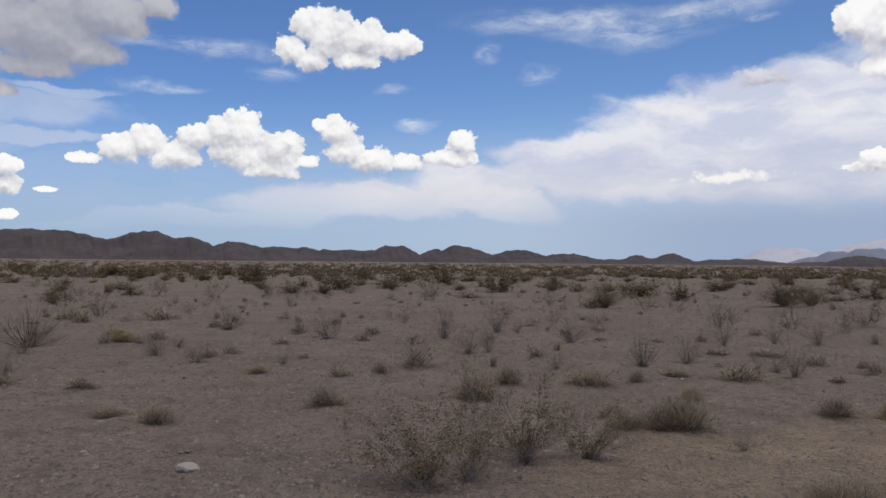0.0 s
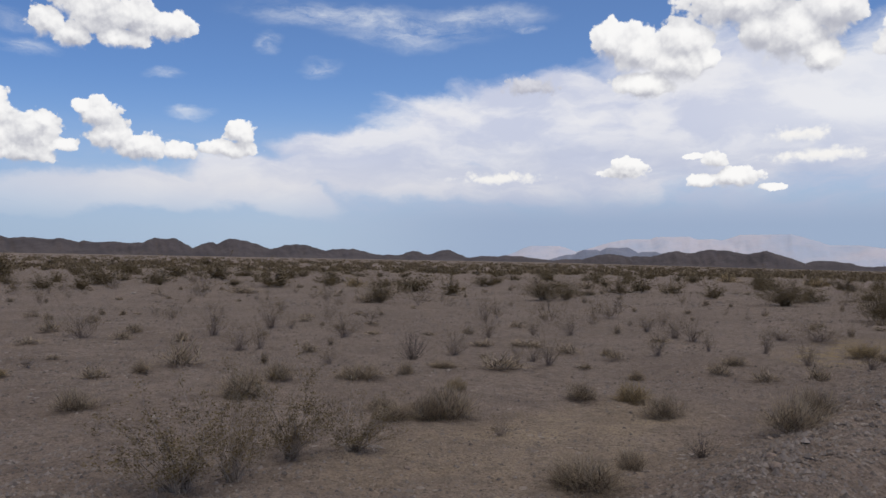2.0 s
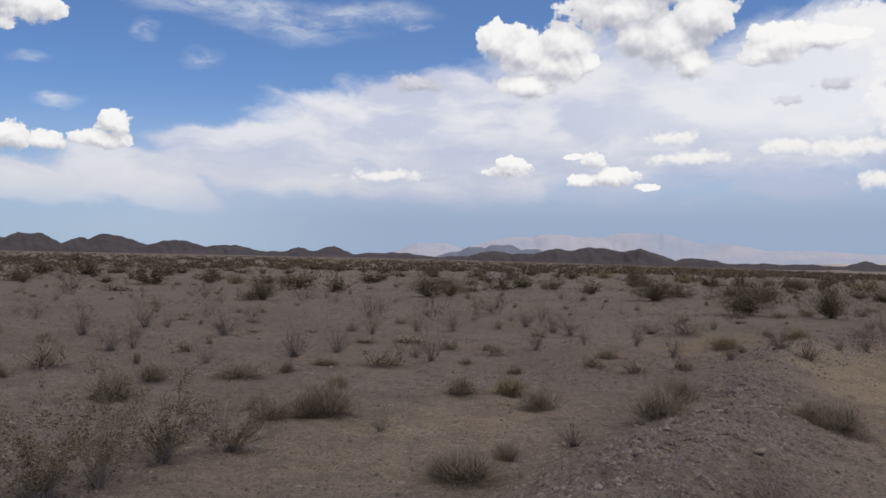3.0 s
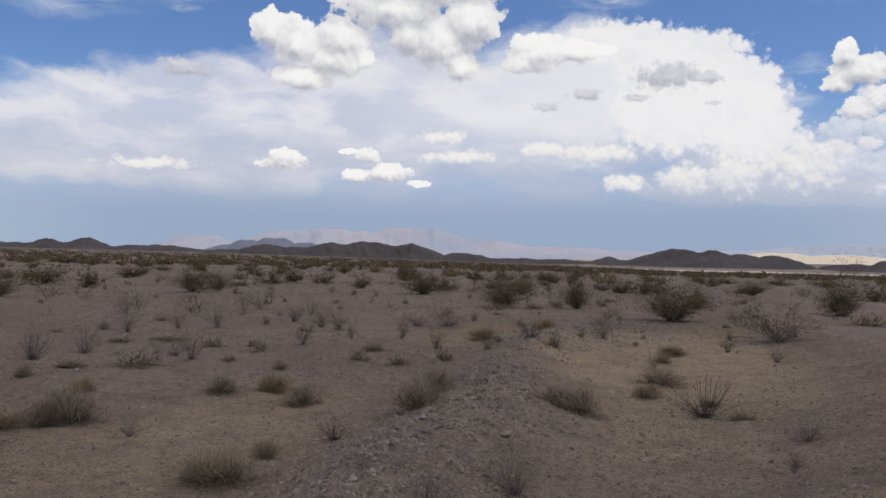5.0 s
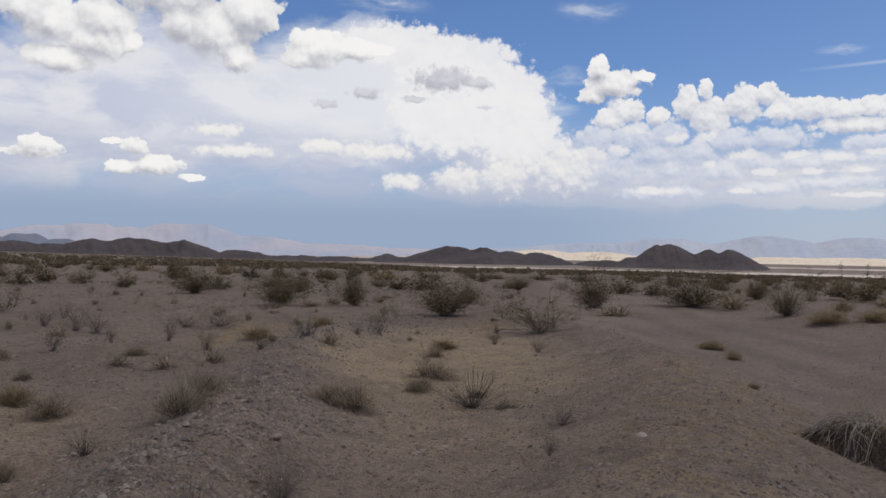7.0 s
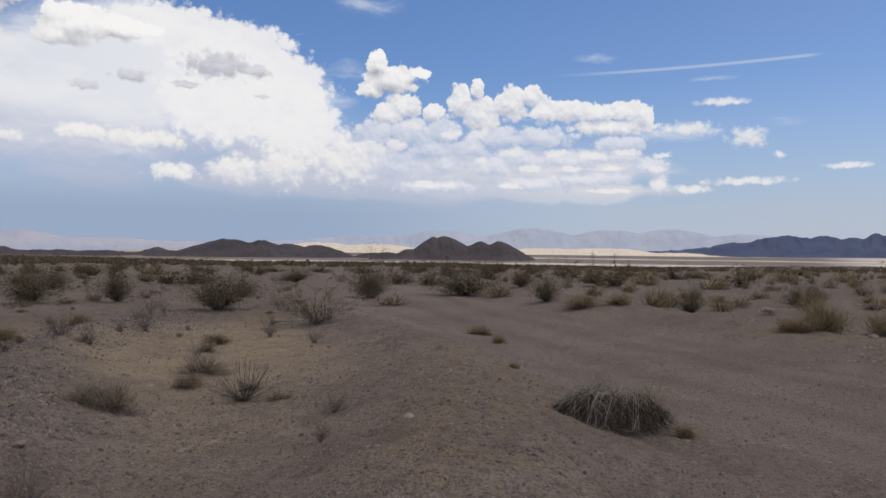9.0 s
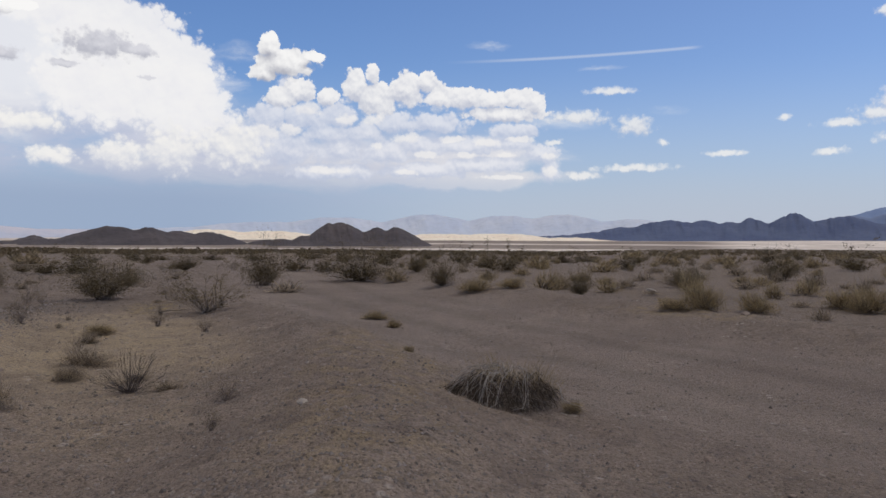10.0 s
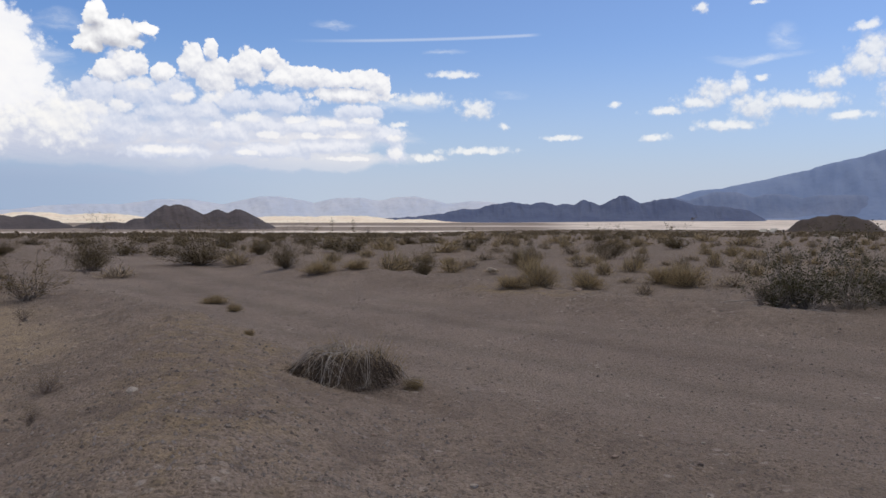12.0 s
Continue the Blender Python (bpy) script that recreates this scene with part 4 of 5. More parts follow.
def fuzz(blades, width, core, mat):
    """A soft rounded mound: short fine stalks all over it, every way, round a core darkened to stand for shade."""
    soft, heart, shift = Growth(), Growth(), random.uniform(0, 50)
    for gr, count, scale, w, stir in ((soft, blades, 1.0, width, 0.05), (heart, core, 0.8, width * 1.2, 0.09)):
        for i in range(count):
            a, up = random.uniform(0, 6.283), random.uniform(0.0, 1.0)
            way = Vector((math.cos(a) * math.sqrt(1 - up * up), math.sin(a) * math.sqrt(1 - up * up), up))
            far = scale * (1.05 - 0.5 * random.random() ** 2) * (1 + 0.5 * noise.noise(way * 1.9 + Vector((shift, 0, 0))))
            tip = Vector((way.x * 0.5 * far + random.gauss(0, stir * 0.6), way.y * 0.5 * far + random.gauss(0, stir * 0.6), abs(way.z * far + random.gauss(0, stir))))
            u = random.uniform(0.0 if gr is heart else 0.3, 0.85)
            root = Vector((tip.x * u + random.gauss(0, stir), tip.y * u + random.gauss(0, stir), tip.z * u * 0.85 - 0.02))
            mid = root.lerp(tip, 0.55) + Vector((random.gauss(0, 0.02), random.gauss(0, 0.02), random.gauss(0.01, 0.03)))
            gr.blade([root, mid, tip], w * random.uniform(0.6, 1.4))
    return [("brush", soft.mesh("brush", mat)), ("deadwood", heart.mesh("deadwood", INNER_SHADE))]


CUSHION = [fuzz(1000, 0.0075, 420, BRUSH) for i in range(6)]
CUSHION_FAR = [fuzz(210, 0.020, 90, BRUSH) for i in range(6)]
TUFT = [fuzz(1200, 0.0075, 420, STRAW) for i in range(4)]
TUFT_FAR = [fuzz(330, 0.016, 120, STRAW) for i in range(6)]

# the single plants on the plan: x, y, width, height in metres
C_ROWS = []
C_ROWS += [(-53.99, 101.87, 5.13, 2.15), (-48.83, 98.83, 3.32, 1.74), (-35.92, 87.26, 5.42, 2.03), (-30.0, 76.91, 3.55, 1.42), (-38.1, 107.54, 3.11, 2.13), (-36.72, 114.02, 3.09, 2.06), (-19.34, 63.6, 2.48, 1.34)]
C_ROWS += [(-24.97, 90.65, 2.83, 1.62), (-13.34, 54.87, 3.4, 1.7), (-10.77, 68.56, 1.59, 1.2), (-22.71, 122.24, 2.32, 1.43), (-5.65, 45.23, 2.36, 1.51), (-7.11, 68.86, 2.98, 1.59), (-3.18, 47.16, 2.1, 1.22)]
C_ROWS += [(-2.75, 59.75, 2.66, 1.37), (0.03, 52.6, 2.34, 1.59), (2.92, 42.51, 2.81, 1.28), (5.03, 58.0, 1.75, 1.42), (6.61, 47.06, 2.11, 1.09), (5.51, 26.92, 1.22, 1.03), (8.51, 34.85, 1.85, 1.24)]
C_ROWS += [(9.59, 31.8, 1.1, 1.1), (-32.43, 59.2, 1.45, 0.68), (-31.5, 124.06, 2.75, 1.29), (-1.86, 136.03, 4.88, 1.37), (7.48, 121.35, 3.49, 1.22), (17.44, 112.63, 3.27, 1.14), (19.79, 87.37, 3.86, 1.16)]
C_ROWS += [(21.98, 81.54, 3.03, 0.97), (2.01, 61.17, 2.2, 0.88), (6.41, 61.24, 1.33, 0.97), (11.59, 71.58, 1.56, 0.83), (24.66, 10.07, 1.6, 1.62), (17.19, 10.99, 1.75, 1.24), (27.37, 18.75, 1.99, 1.04)]
C_ROWS += [(18.18, 14.85, 1.21, 1.24), (16.99, 16.84, 1.71, 1.23), (22.35, 21.03, 1.36, 0.92), (18.76, 22.67, 1.9, 1.1), (26.47, 33.85, 1.23, 1.23), (19.04, 27.08, 1.0, 0.81), (19.33, 33.29, 1.44, 1.05)]
C_ROWS += [(20.27, 32.34, 1.15, 0.88), (17.49, 32.03, 1.36, 0.79), (11.7, 27.03, 1.74, 1.1), (12.93, 27.73, 0.92, 0.84), (14.97, 42.9, 2.02, 0.88), (23.7, 65.26, 1.59, 0.7), (28.25, 14.82, 1.19, 0.78)]
C_ROWS += [(29.91, 16.21, 0.73, 0.54), (33.93, 11.11, 1.33, 0.87), (34.86, 12.77, 1.65, 1.11), (36.52, 46.88, 1.7, 0.85), (21.4, 24.63, 1.4, 0.7), (30.89, 33.01, 1.62, 0.97), (35.84, 32.04, 2.07, 1.03)]
C_ROWS += [(26.94, 19.86, 1.2, 0.84), (21.89, 13.24, 1.1, 0.73), (40.13, 33.41, 1.12, 1.12), (53.51, 30.35, 1.76, 0.79), (49.89, 24.53, 1.99, 0.72), (56.63, 24.43, 2.65, 0.97), (51.53, 30.6, 2.57, 0.86)]
C_ROWS += [(23.69, 54.04, 1.69, 1.06), (22.05, 56.87, 1.31, 0.7), (36.53, 55.23, 1.9, 0.76), (27.45, 53.98, 1.74, 0.7), (36.8, 61.93, 2.07, 0.83), (41.11, 12.53, 1.84, 0.92), (27.7, 7.74, 2.71, 1.32)]
C_ROWS += [(44.03, 11.27, 1.95, 1.17), (23.54, 3.96, 1.12, 1.06), (21.33, -0.17, 0.85, 0.88), (35.3, 3.97, 1.57, 1.06), (34.2, 2.98, 1.52, 1.13), (29.31, 5.94, 1.11, 0.9), (37.2, -2.16, 1.38, 0.96)]
C_ROWS += [(25.2, -3.17, 1.3, 0.81), (30.51, -7.28, 1.7, 1.12), (42.51, -13.57, 1.97, 1.4), (49.51, 1.1, 2.12, 0.85), (44.14, 6.45, 1.59, 1.08), (54.75, -12.09, 2.0, 0.96), (56.51, -0.31, 2.83, 0.81)]
C_ROWS += [(72.27, -9.12, 3.12, 0.94), (64.36, -16.02, 2.84, 0.95), (56.67, 4.13, 2.44, 0.97), (56.61, 10.97, 2.47, 0.99), (56.64, 13.38, 2.5, 1.0), (51.1, 17.82, 2.32, 0.93)]
S_ROWS = []
S_ROWS += [(-2.4, 16.42, 1.02, 0.6), (-9.53, 21.84, 1.23, 1.03), (-12.82, 26.53, 1.19, 1.27), (-23.6, 45.46, 1.25, 1.03), (-9.02, 31.15, 0.84, 1.12), (-7.75, 34.97, 0.93, 0.98), (-5.26, 27.26, 0.64, 0.76)]
S_ROWS += [(-6.17, 36.02, 0.63, 0.73), (-13.12, 36.31, 0.94, 1.16), (-16.37, 35.45, 0.9, 0.78), (-30.21, 65.93, 2.19, 1.98), (-4.54, 39.08, 1.19, 0.85), (-0.47, 34.14, 1.52, 1.03), (3.69, 26.97, 0.82, 0.82)]
S_ROWS += [(6.41, 24.79, 0.96, 0.83), (-0.98, 19.72, 0.74, 0.54), (-1.5, 22.28, 0.35, 0.42), (0.01, 16.26, 0.73, 0.73), (0.45, 13.75, 0.8, 0.52), (0.81, 14.01, 0.43, 0.53), (1.22, 17.79, 0.8, 0.71)]
S_ROWS += [(1.64, 17.5, 0.35, 0.33), (2.78, 19.8, 0.6, 0.49), (2.53, 15.64, 0.94, 0.57), (3.67, 18.94, 0.72, 0.53), (3.87, 12.54, 0.59, 0.46), (-1.13, 46.14, 1.19, 0.86), (4.43, 11.09, 0.28, 0.36)]
S_ROWS += [(4.82, 10.8, 0.53, 0.5), (7.04, 11.49, 0.51, 0.41), (8.81, 8.87, 0.47, 0.34), (2.55, 6.71, 0.28, 0.22), (3.89, 3.46, 0.5, 0.4), (6.69, 2.83, 0.48, 0.24), (5.63, 2.45, 0.14, 0.14)]
S_ROWS += [(16.22, 8.67, 1.05, 0.68), (10.41, 19.43, 1.46, 0.67), (9.19, 17.95, 0.61, 0.75), (6.44, 18.47, 0.73, 0.78), (7.0, 19.05, 0.47, 0.61), (5.33, 15.0, 0.48, 0.48), (7.81, 17.64, 1.14, 0.72)]
S_ROWS += [(7.12, 14.96, 0.62, 0.57), (6.46, 15.39, 0.39, 0.51), (8.98, 14.03, 0.74, 0.58), (9.02, 13.45, 0.61, 0.44), (8.28, 11.86, 0.33, 0.4), (11.5, 12.86, 1.36, 0.45), (10.96, 13.36, 0.77, 0.27)]
S_ROWS += [(33.33, 15.28, 1.1, 0.71), (21.02, 22.5, 0.88, 0.53), (5.79, 2.52, 0.19, 0.15), (13.62, -5.96, 0.55, 0.5)]
G_ROWS = []
G_ROWS += [(0.37, 9.26, 0.61, 0.42), (2.32, 7.55, 0.58, 0.45), (2.09, 7.6, 0.52, 0.35), (1.77, 7.62, 0.4, 0.23), (1.75, 8.15, 0.37, 0.19), (1.87, 10.22, 0.72, 0.27), (-1.32, 8.84, 0.47, 0.31)]
G_ROWS += [(-1.45, 11.01, 0.43, 0.23), (-0.43, 12.13, 0.68, 0.48), (-4.03, 13.58, 0.37, 0.25), (-6.55, 15.27, 0.36, 0.31), (-7.87, 22.01, 1.31, 0.47), (-9.63, 21.03, 0.7, 0.42), (-3.14, 15.42, 0.48, 0.16)]
G_ROWS += [(1.17, 35.71, 1.59, 0.46), (5.03, 26.93, 1.02, 0.43), (-1.54, 17.29, 0.4, 0.28), (3.2, 16.2, 0.38, 0.12), (1.57, 13.25, 0.37, 0.25), (4.29, 15.72, 0.35, 0.14), (-2.38, 22.99, 0.27, 0.23)]
G_ROWS += [(-2.33, 13.31, 0.27, 0.1), (-3.23, 17.74, 0.52, 0.32), (-10.53, 22.29, 1.06, 0.44), (4.16, 11.86, 0.2, 0.11), (4.04, 10.72, 0.7, 0.3), (4.78, 13.75, 0.55, 0.17), (5.53, 13.43, 0.76, 0.15)]
G_ROWS += [(5.83, 12.34, 0.51, 0.22), (5.25, 10.49, 0.31, 0.14), (6.11, 11.16, 0.33, 0.24), (6.76, 9.43, 0.39, 0.23), (7.07, 8.85, 0.42, 0.23), (7.76, 8.67, 0.4, 0.3), (9.2, 7.8, 0.28, 0.33)]
G_ROWS += [(4.06, 8.16, 0.41, 0.28), (4.93, 5.77, 0.62, 0.41), (5.46, 6.11, 0.41, 0.36), (2.61, 5.02, 0.55, 0.31), (2.48, 5.11, 0.34, 0.21), (3.12, 5.36, 0.28, 0.2), (6.46, 5.06, 0.56, 0.33)]
G_ROWS += [(6.42, 5.34, 0.42, 0.24), (9.17, 5.9, 0.7, 0.28), (7.48, 3.83, 0.31, 0.13), (21.88, 8.23, 1.2, 0.43), (18.84, 38.07, 1.28, 0.67), (17.39, 15.81, 0.67, 0.24), (24.08, -1.5, 0.89, 0.41)]
G_ROWS += [(16.1, -4.65, 0.5, 0.33), (22.62, -9.36, 1.08, 0.47), (18.12, -7.28, 0.86, 0.37), (32.79, -6.16, 1.0, 0.64), (25.21, -5.06, 0.95, 0.4), (29.24, -2.38, 1.04, 0.42), (25.83, -8.05, 0.58, 0.27)]
G_ROWS += [(28.54, -9.8, 0.77, 0.3), (34.84, -3.29, 1.0, 0.35), (31.36, -4.33, 0.9, 0.36), (33.91, -13.19, 1.29, 0.36), (21.92, -2.01, 0.56, 0.16), (19.07, -5.05, 0.56, 0.17)]
T_ROWS = []
T_ROWS += [(2.91, 9.24, 0.3, 0.21), (-6.44, 15.81, 0.64, 0.37), (-2.68, 11.36, 0.35, 0.14), (7.27, 42.61, 1.3, 0.78), (11.13, 9.71, 0.44, 0.3), (4.57, 7.92, 0.49, 0.29), (11.73, 7.4, 0.52, 0.22)]
T_ROWS += [(39.56, 30.18, 2.21, 0.93), (35.17, 39.88, 1.6, 0.84), (35.75, 49.4, 1.75, 0.87), (10.31, 10.52, 0.63, 0.32), (26.36, 6.05, 1.04, 0.62), (21.48, 2.67, 0.99, 0.49), (21.5, 1.69, 0.8, 0.4)]
T_ROWS += [(22.33, 0.82, 0.89, 0.79), (23.53, 0.46, 0.84, 0.67), (38.44, 2.02, 1.7, 0.88), (35.37, -1.06, 1.56, 0.71), (16.17, -1.95, 0.74, 0.32), (16.26, -2.54, 0.93, 0.7), (23.08, -3.17, 0.83, 0.73)]
T_ROWS += [(17.38, -3.75, 0.83, 0.55), (22.85, -6.17, 0.94, 0.57), (18.74, -5.84, 1.0, 0.56), (17.97, -6.12, 1.1, 0.75), (32.87, -11.85, 0.8, 0.55), (46.16, -12.56, 1.43, 0.92), (15.33, 3.81, 0.61, 0.23)]
T_ROWS += [(13.89, 3.08, 0.3, 0.2), (7.19, -0.15, 0.21, 0.14), (9.21, 1.77, 0.16, 0.11), (48.36, -5.15, 2.08, 0.97), (51.72, -8.83, 2.25, 0.9), (55.4, -19.82, 2.1, 0.84), (48.72, -19.57, 2.25, 0.75)]
T_ROWS += [(29.33, -12.29, 0.9, 0.54), (25.85, -11.88, 0.81, 0.61), (43.14, -7.72, 0.94, 0.62), (65.75, -4.08, 2.83, 0.85), (64.82, -19.41, 1.93, 0.87)]
D_ROWS = []
D_ROWS += [(-0.16, 5.68, 0.84, 0.80), (0.21, 5.92, 0.48, 0.77), (0.66, 6.36, 0.62, 0.76), (1.17, 6.43, 0.63, 0.53), (14.81, 7.11, 1.31, 0.88)]
W_ROWS = []
W_ROWS += [(-7.94, 15.09, 1.23, 0.92), (-5.07, 18.66, 0.77, 0.63), (3.02, 12.01, 0.48, 0.57), (3.82, 5.48, 0.29, 0.25), (2.98, 3.24, 0.28, 0.31), (7.34, 4.16, 0.68, 0.47)]
B_ROWS = []
B_ROWS += [(13.56, -6.34, 1.45, 1.5), (13.6, -6.75, 1.6, 1.6), (13.9, -7.7, 1.65, 1.65), (14.3, -8.6, 1.5, 1.5)]
for x, y, w, h in C_ROWS:
    plant_out("creosote_bush", "dark olive-brown creosote bush with many thin stems", "bush", "creosote bushes", random.choice(CREOSOTE if math.hypot(x, y) < 32 else CREOSOTE_FAR), x, y, w * 1.5, h * 1.2)
for x, y, w, h in S_ROWS:
    plant_out("desert_shrub", "sparse grey-brown twiggy shrub, almost leafless", "shrub", "desert shrubs", random.choice(TWIGGY if math.hypot(x, y) < 18 else TWIGGY_FAR), x, y, w * 1.25, h * 1.12)
for x, y, w, h in G_ROWS:
    plant_out("cushion_shrub", "low dry grey-tan cushion shrub on bare dirt", "shrub", "cushion shrubs", random.choice(CUSHION if math.hypot(x, y) < 11 else CUSHION_FAR), x, y, w * 1.2, h * 0.84)
for x, y, w, h in T_ROWS:
    plant_out("grass_tuft", "rounded tuft of dry golden desert grass", "grass", "grass tufts", random.choice(TUFT if math.hypot(x, y) < 22 else TUFT_FAR), x, y, w * 1.15, h * 0.76)
for x, y, w, h in D_ROWS:
    plant_out("dry_creosote_bush", "tall open half-dry creosote bush with brown leaves", "bush", "dry creosote bushes", random.choice(LOOSE), x, y, w * 1.5, h * 1.02)
for x, y, w, h in W_ROWS:
    plant_out("dead_shrub", "dead dark shrub with stiff radiating stalks", "shrub", "dead shrubs", random.choice(FAN), x, y, w * 1.2, h * 0.85)
for x, y, w, h in B_ROWS:
    plant_out("green_bush", "large loose green bush with pale dead branches", "bush", "green bushes", random.choice(GREEN), x, y, w * 1.25, h * 0.88)

STALKS = domed_meshes(9, 7, 500, 0.018, (BARK, DRY_LEAF), 0.004, low=1.0, high=1.5, sprigs=1, loose=0.03, ragged=0.5, kink=0.02)
plant_out("desert_shrub", "tall thin leggy shrub rising above the berm end", "shrub", "desert shrubs", STALKS, 23.2, 9.6, 1.7, 0.46)

# scattered scrub between and beyond them
SPOTS = [(x, y, w) for rows in (C_ROWS, S_ROWS, G_ROWS, T_ROWS, D_ROWS, W_ROWS, B_ROWS) for x, y, w, h in rows]


def clear(x, y, gap):
    if float(along(ROAD, np.array([x]), np.array([y]))[0][0]) < 3.6 + gap:
        return False
    return all((x - a) ** 2 + (y - b) ** 2 > (gap + 0.4 * w) ** 2 for a, b, w in SPOTS)


def scatter(count, r0, r1, a0, a1, gap, power=1.0):
    made, tries = [], 0
    while len(made) < count and tries < count * 30:
        tries += 1
        r = r0 + (r1 - r0) * random.random() ** power
        az = radians(random.uniform(a0, a1))
        x, y = r * math.sin(az), r * math.cos(az)
        if clear(x, y, gap):
            SPOTS.append((x, y, gap))
            made.append((x, y))
    return made


random.seed(5)
for x, y in scatter(150, 12, 60, -34, 70, 0.5):
    plant_out("desert_shrub", "small leafless grey-brown desert shrub on the plain", "shrub", "desert shrubs", random.choice(TWIGGY_FAR if math.hypot(x, y) > 18 else TWIGGY), x, y, random.uniform(0.3, 0.8), random.uniform(0.25, 0.6))
for x, y in scatter(170, 8, 42, -34, 64, 0.35):
    plant_out("cushion_shrub", "tiny dry cushion shrub on the plain", "shrub", "cushion shrubs", random.choice(CUSHION_FAR if math.hypot(x, y) > 14 else CUSHION), x, y, random.uniform(0.15, 0.6), random.uniform(0.08, 0.28))
for x, y in scatter(105, 19, 70, 76, 124, 0.6):
    plant_out("grass_tuft", "rounded tuft of dry golden desert grass", "grass", "grass tufts", random.choice(TUFT_FAR), x, y, random.uniform(0.4, 1.0), random.uniform(0.22, 0.5))
for x, y in scatter(35, 22, 75, 78, 124, 0.6):
    plant_out("cushion_shrub", "dark low cushion shrub on the plain", "shrub", "cushion shrubs", random.choice(CUSHION_FAR if math.hypot(x, y) > 14 else CUSHION), x, y, random.uniform(0.5, 1.2), random.uniform(0.3, 0.6))
for x, y in scatter(230, 34, 120, -36, 78, 0.8):
    plant_out("creosote_bush", "olive-brown creosote bush on the scrub plain", "bush", "creosote bushes", random.choice(CREOSOTE_FAR), x, y, random.uniform(0.9, 2.2), random.uniform(0.45, 1.05))
for x, y in scatter(40, 45, 110, 74, 124, 1.0):
    plant_out("creosote_bush", "olive-brown creosote bush on the scrub plain", "bush", "creosote bushes", random.choice(CREOSOTE_FAR), x, y, random.uniform(1.0, 2.0), random.uniform(0.5, 1.0))


def far_scrub():
    """Thousands of far bushes, too small to tell apart: clumps of leaves in one mesh."""
    gr = Growth()
    spots = []
    for i in range(6500):
        r = 85 + 650 * random.random() ** 1.3
        az = random.uniform(-37, 127)
        spots.append((r * math.sin(radians(az)), r * math.cos(radians(az)), random.uniform(0.8, 2.2) * (1.0 if az < 75 else 0.75), random.uniform(0.3, 0.75) * (1.0 if az < 75 else 0.7)))
    zs = ground_z(np.array([s[0] for s in spots]), np.array([s[1] for s in spots]))
    for (x, y, w, h), z in zip(spots, zs):
        for k in range(44 if math.hypot(x, y) < 260 else 18):
            a, u = random.uniform(0, 6.283), random.random() ** 0.6
            gr.leaf(Vector((x + math.cos(a) * w * 0.5 * u, y + math.sin(a) * w * 0.5 * u, z + h * random.uniform(0.05, 0.95) * (1.1 - 0.5 * u))), w * 0.2, w * 0.15)
    tagged(new("far_scrub", gr.mesh("far_scrub", FAR_LEAF)), "distant olive-brown scrub covering the plain", "scrub", kind="stuff")


far_scrub()


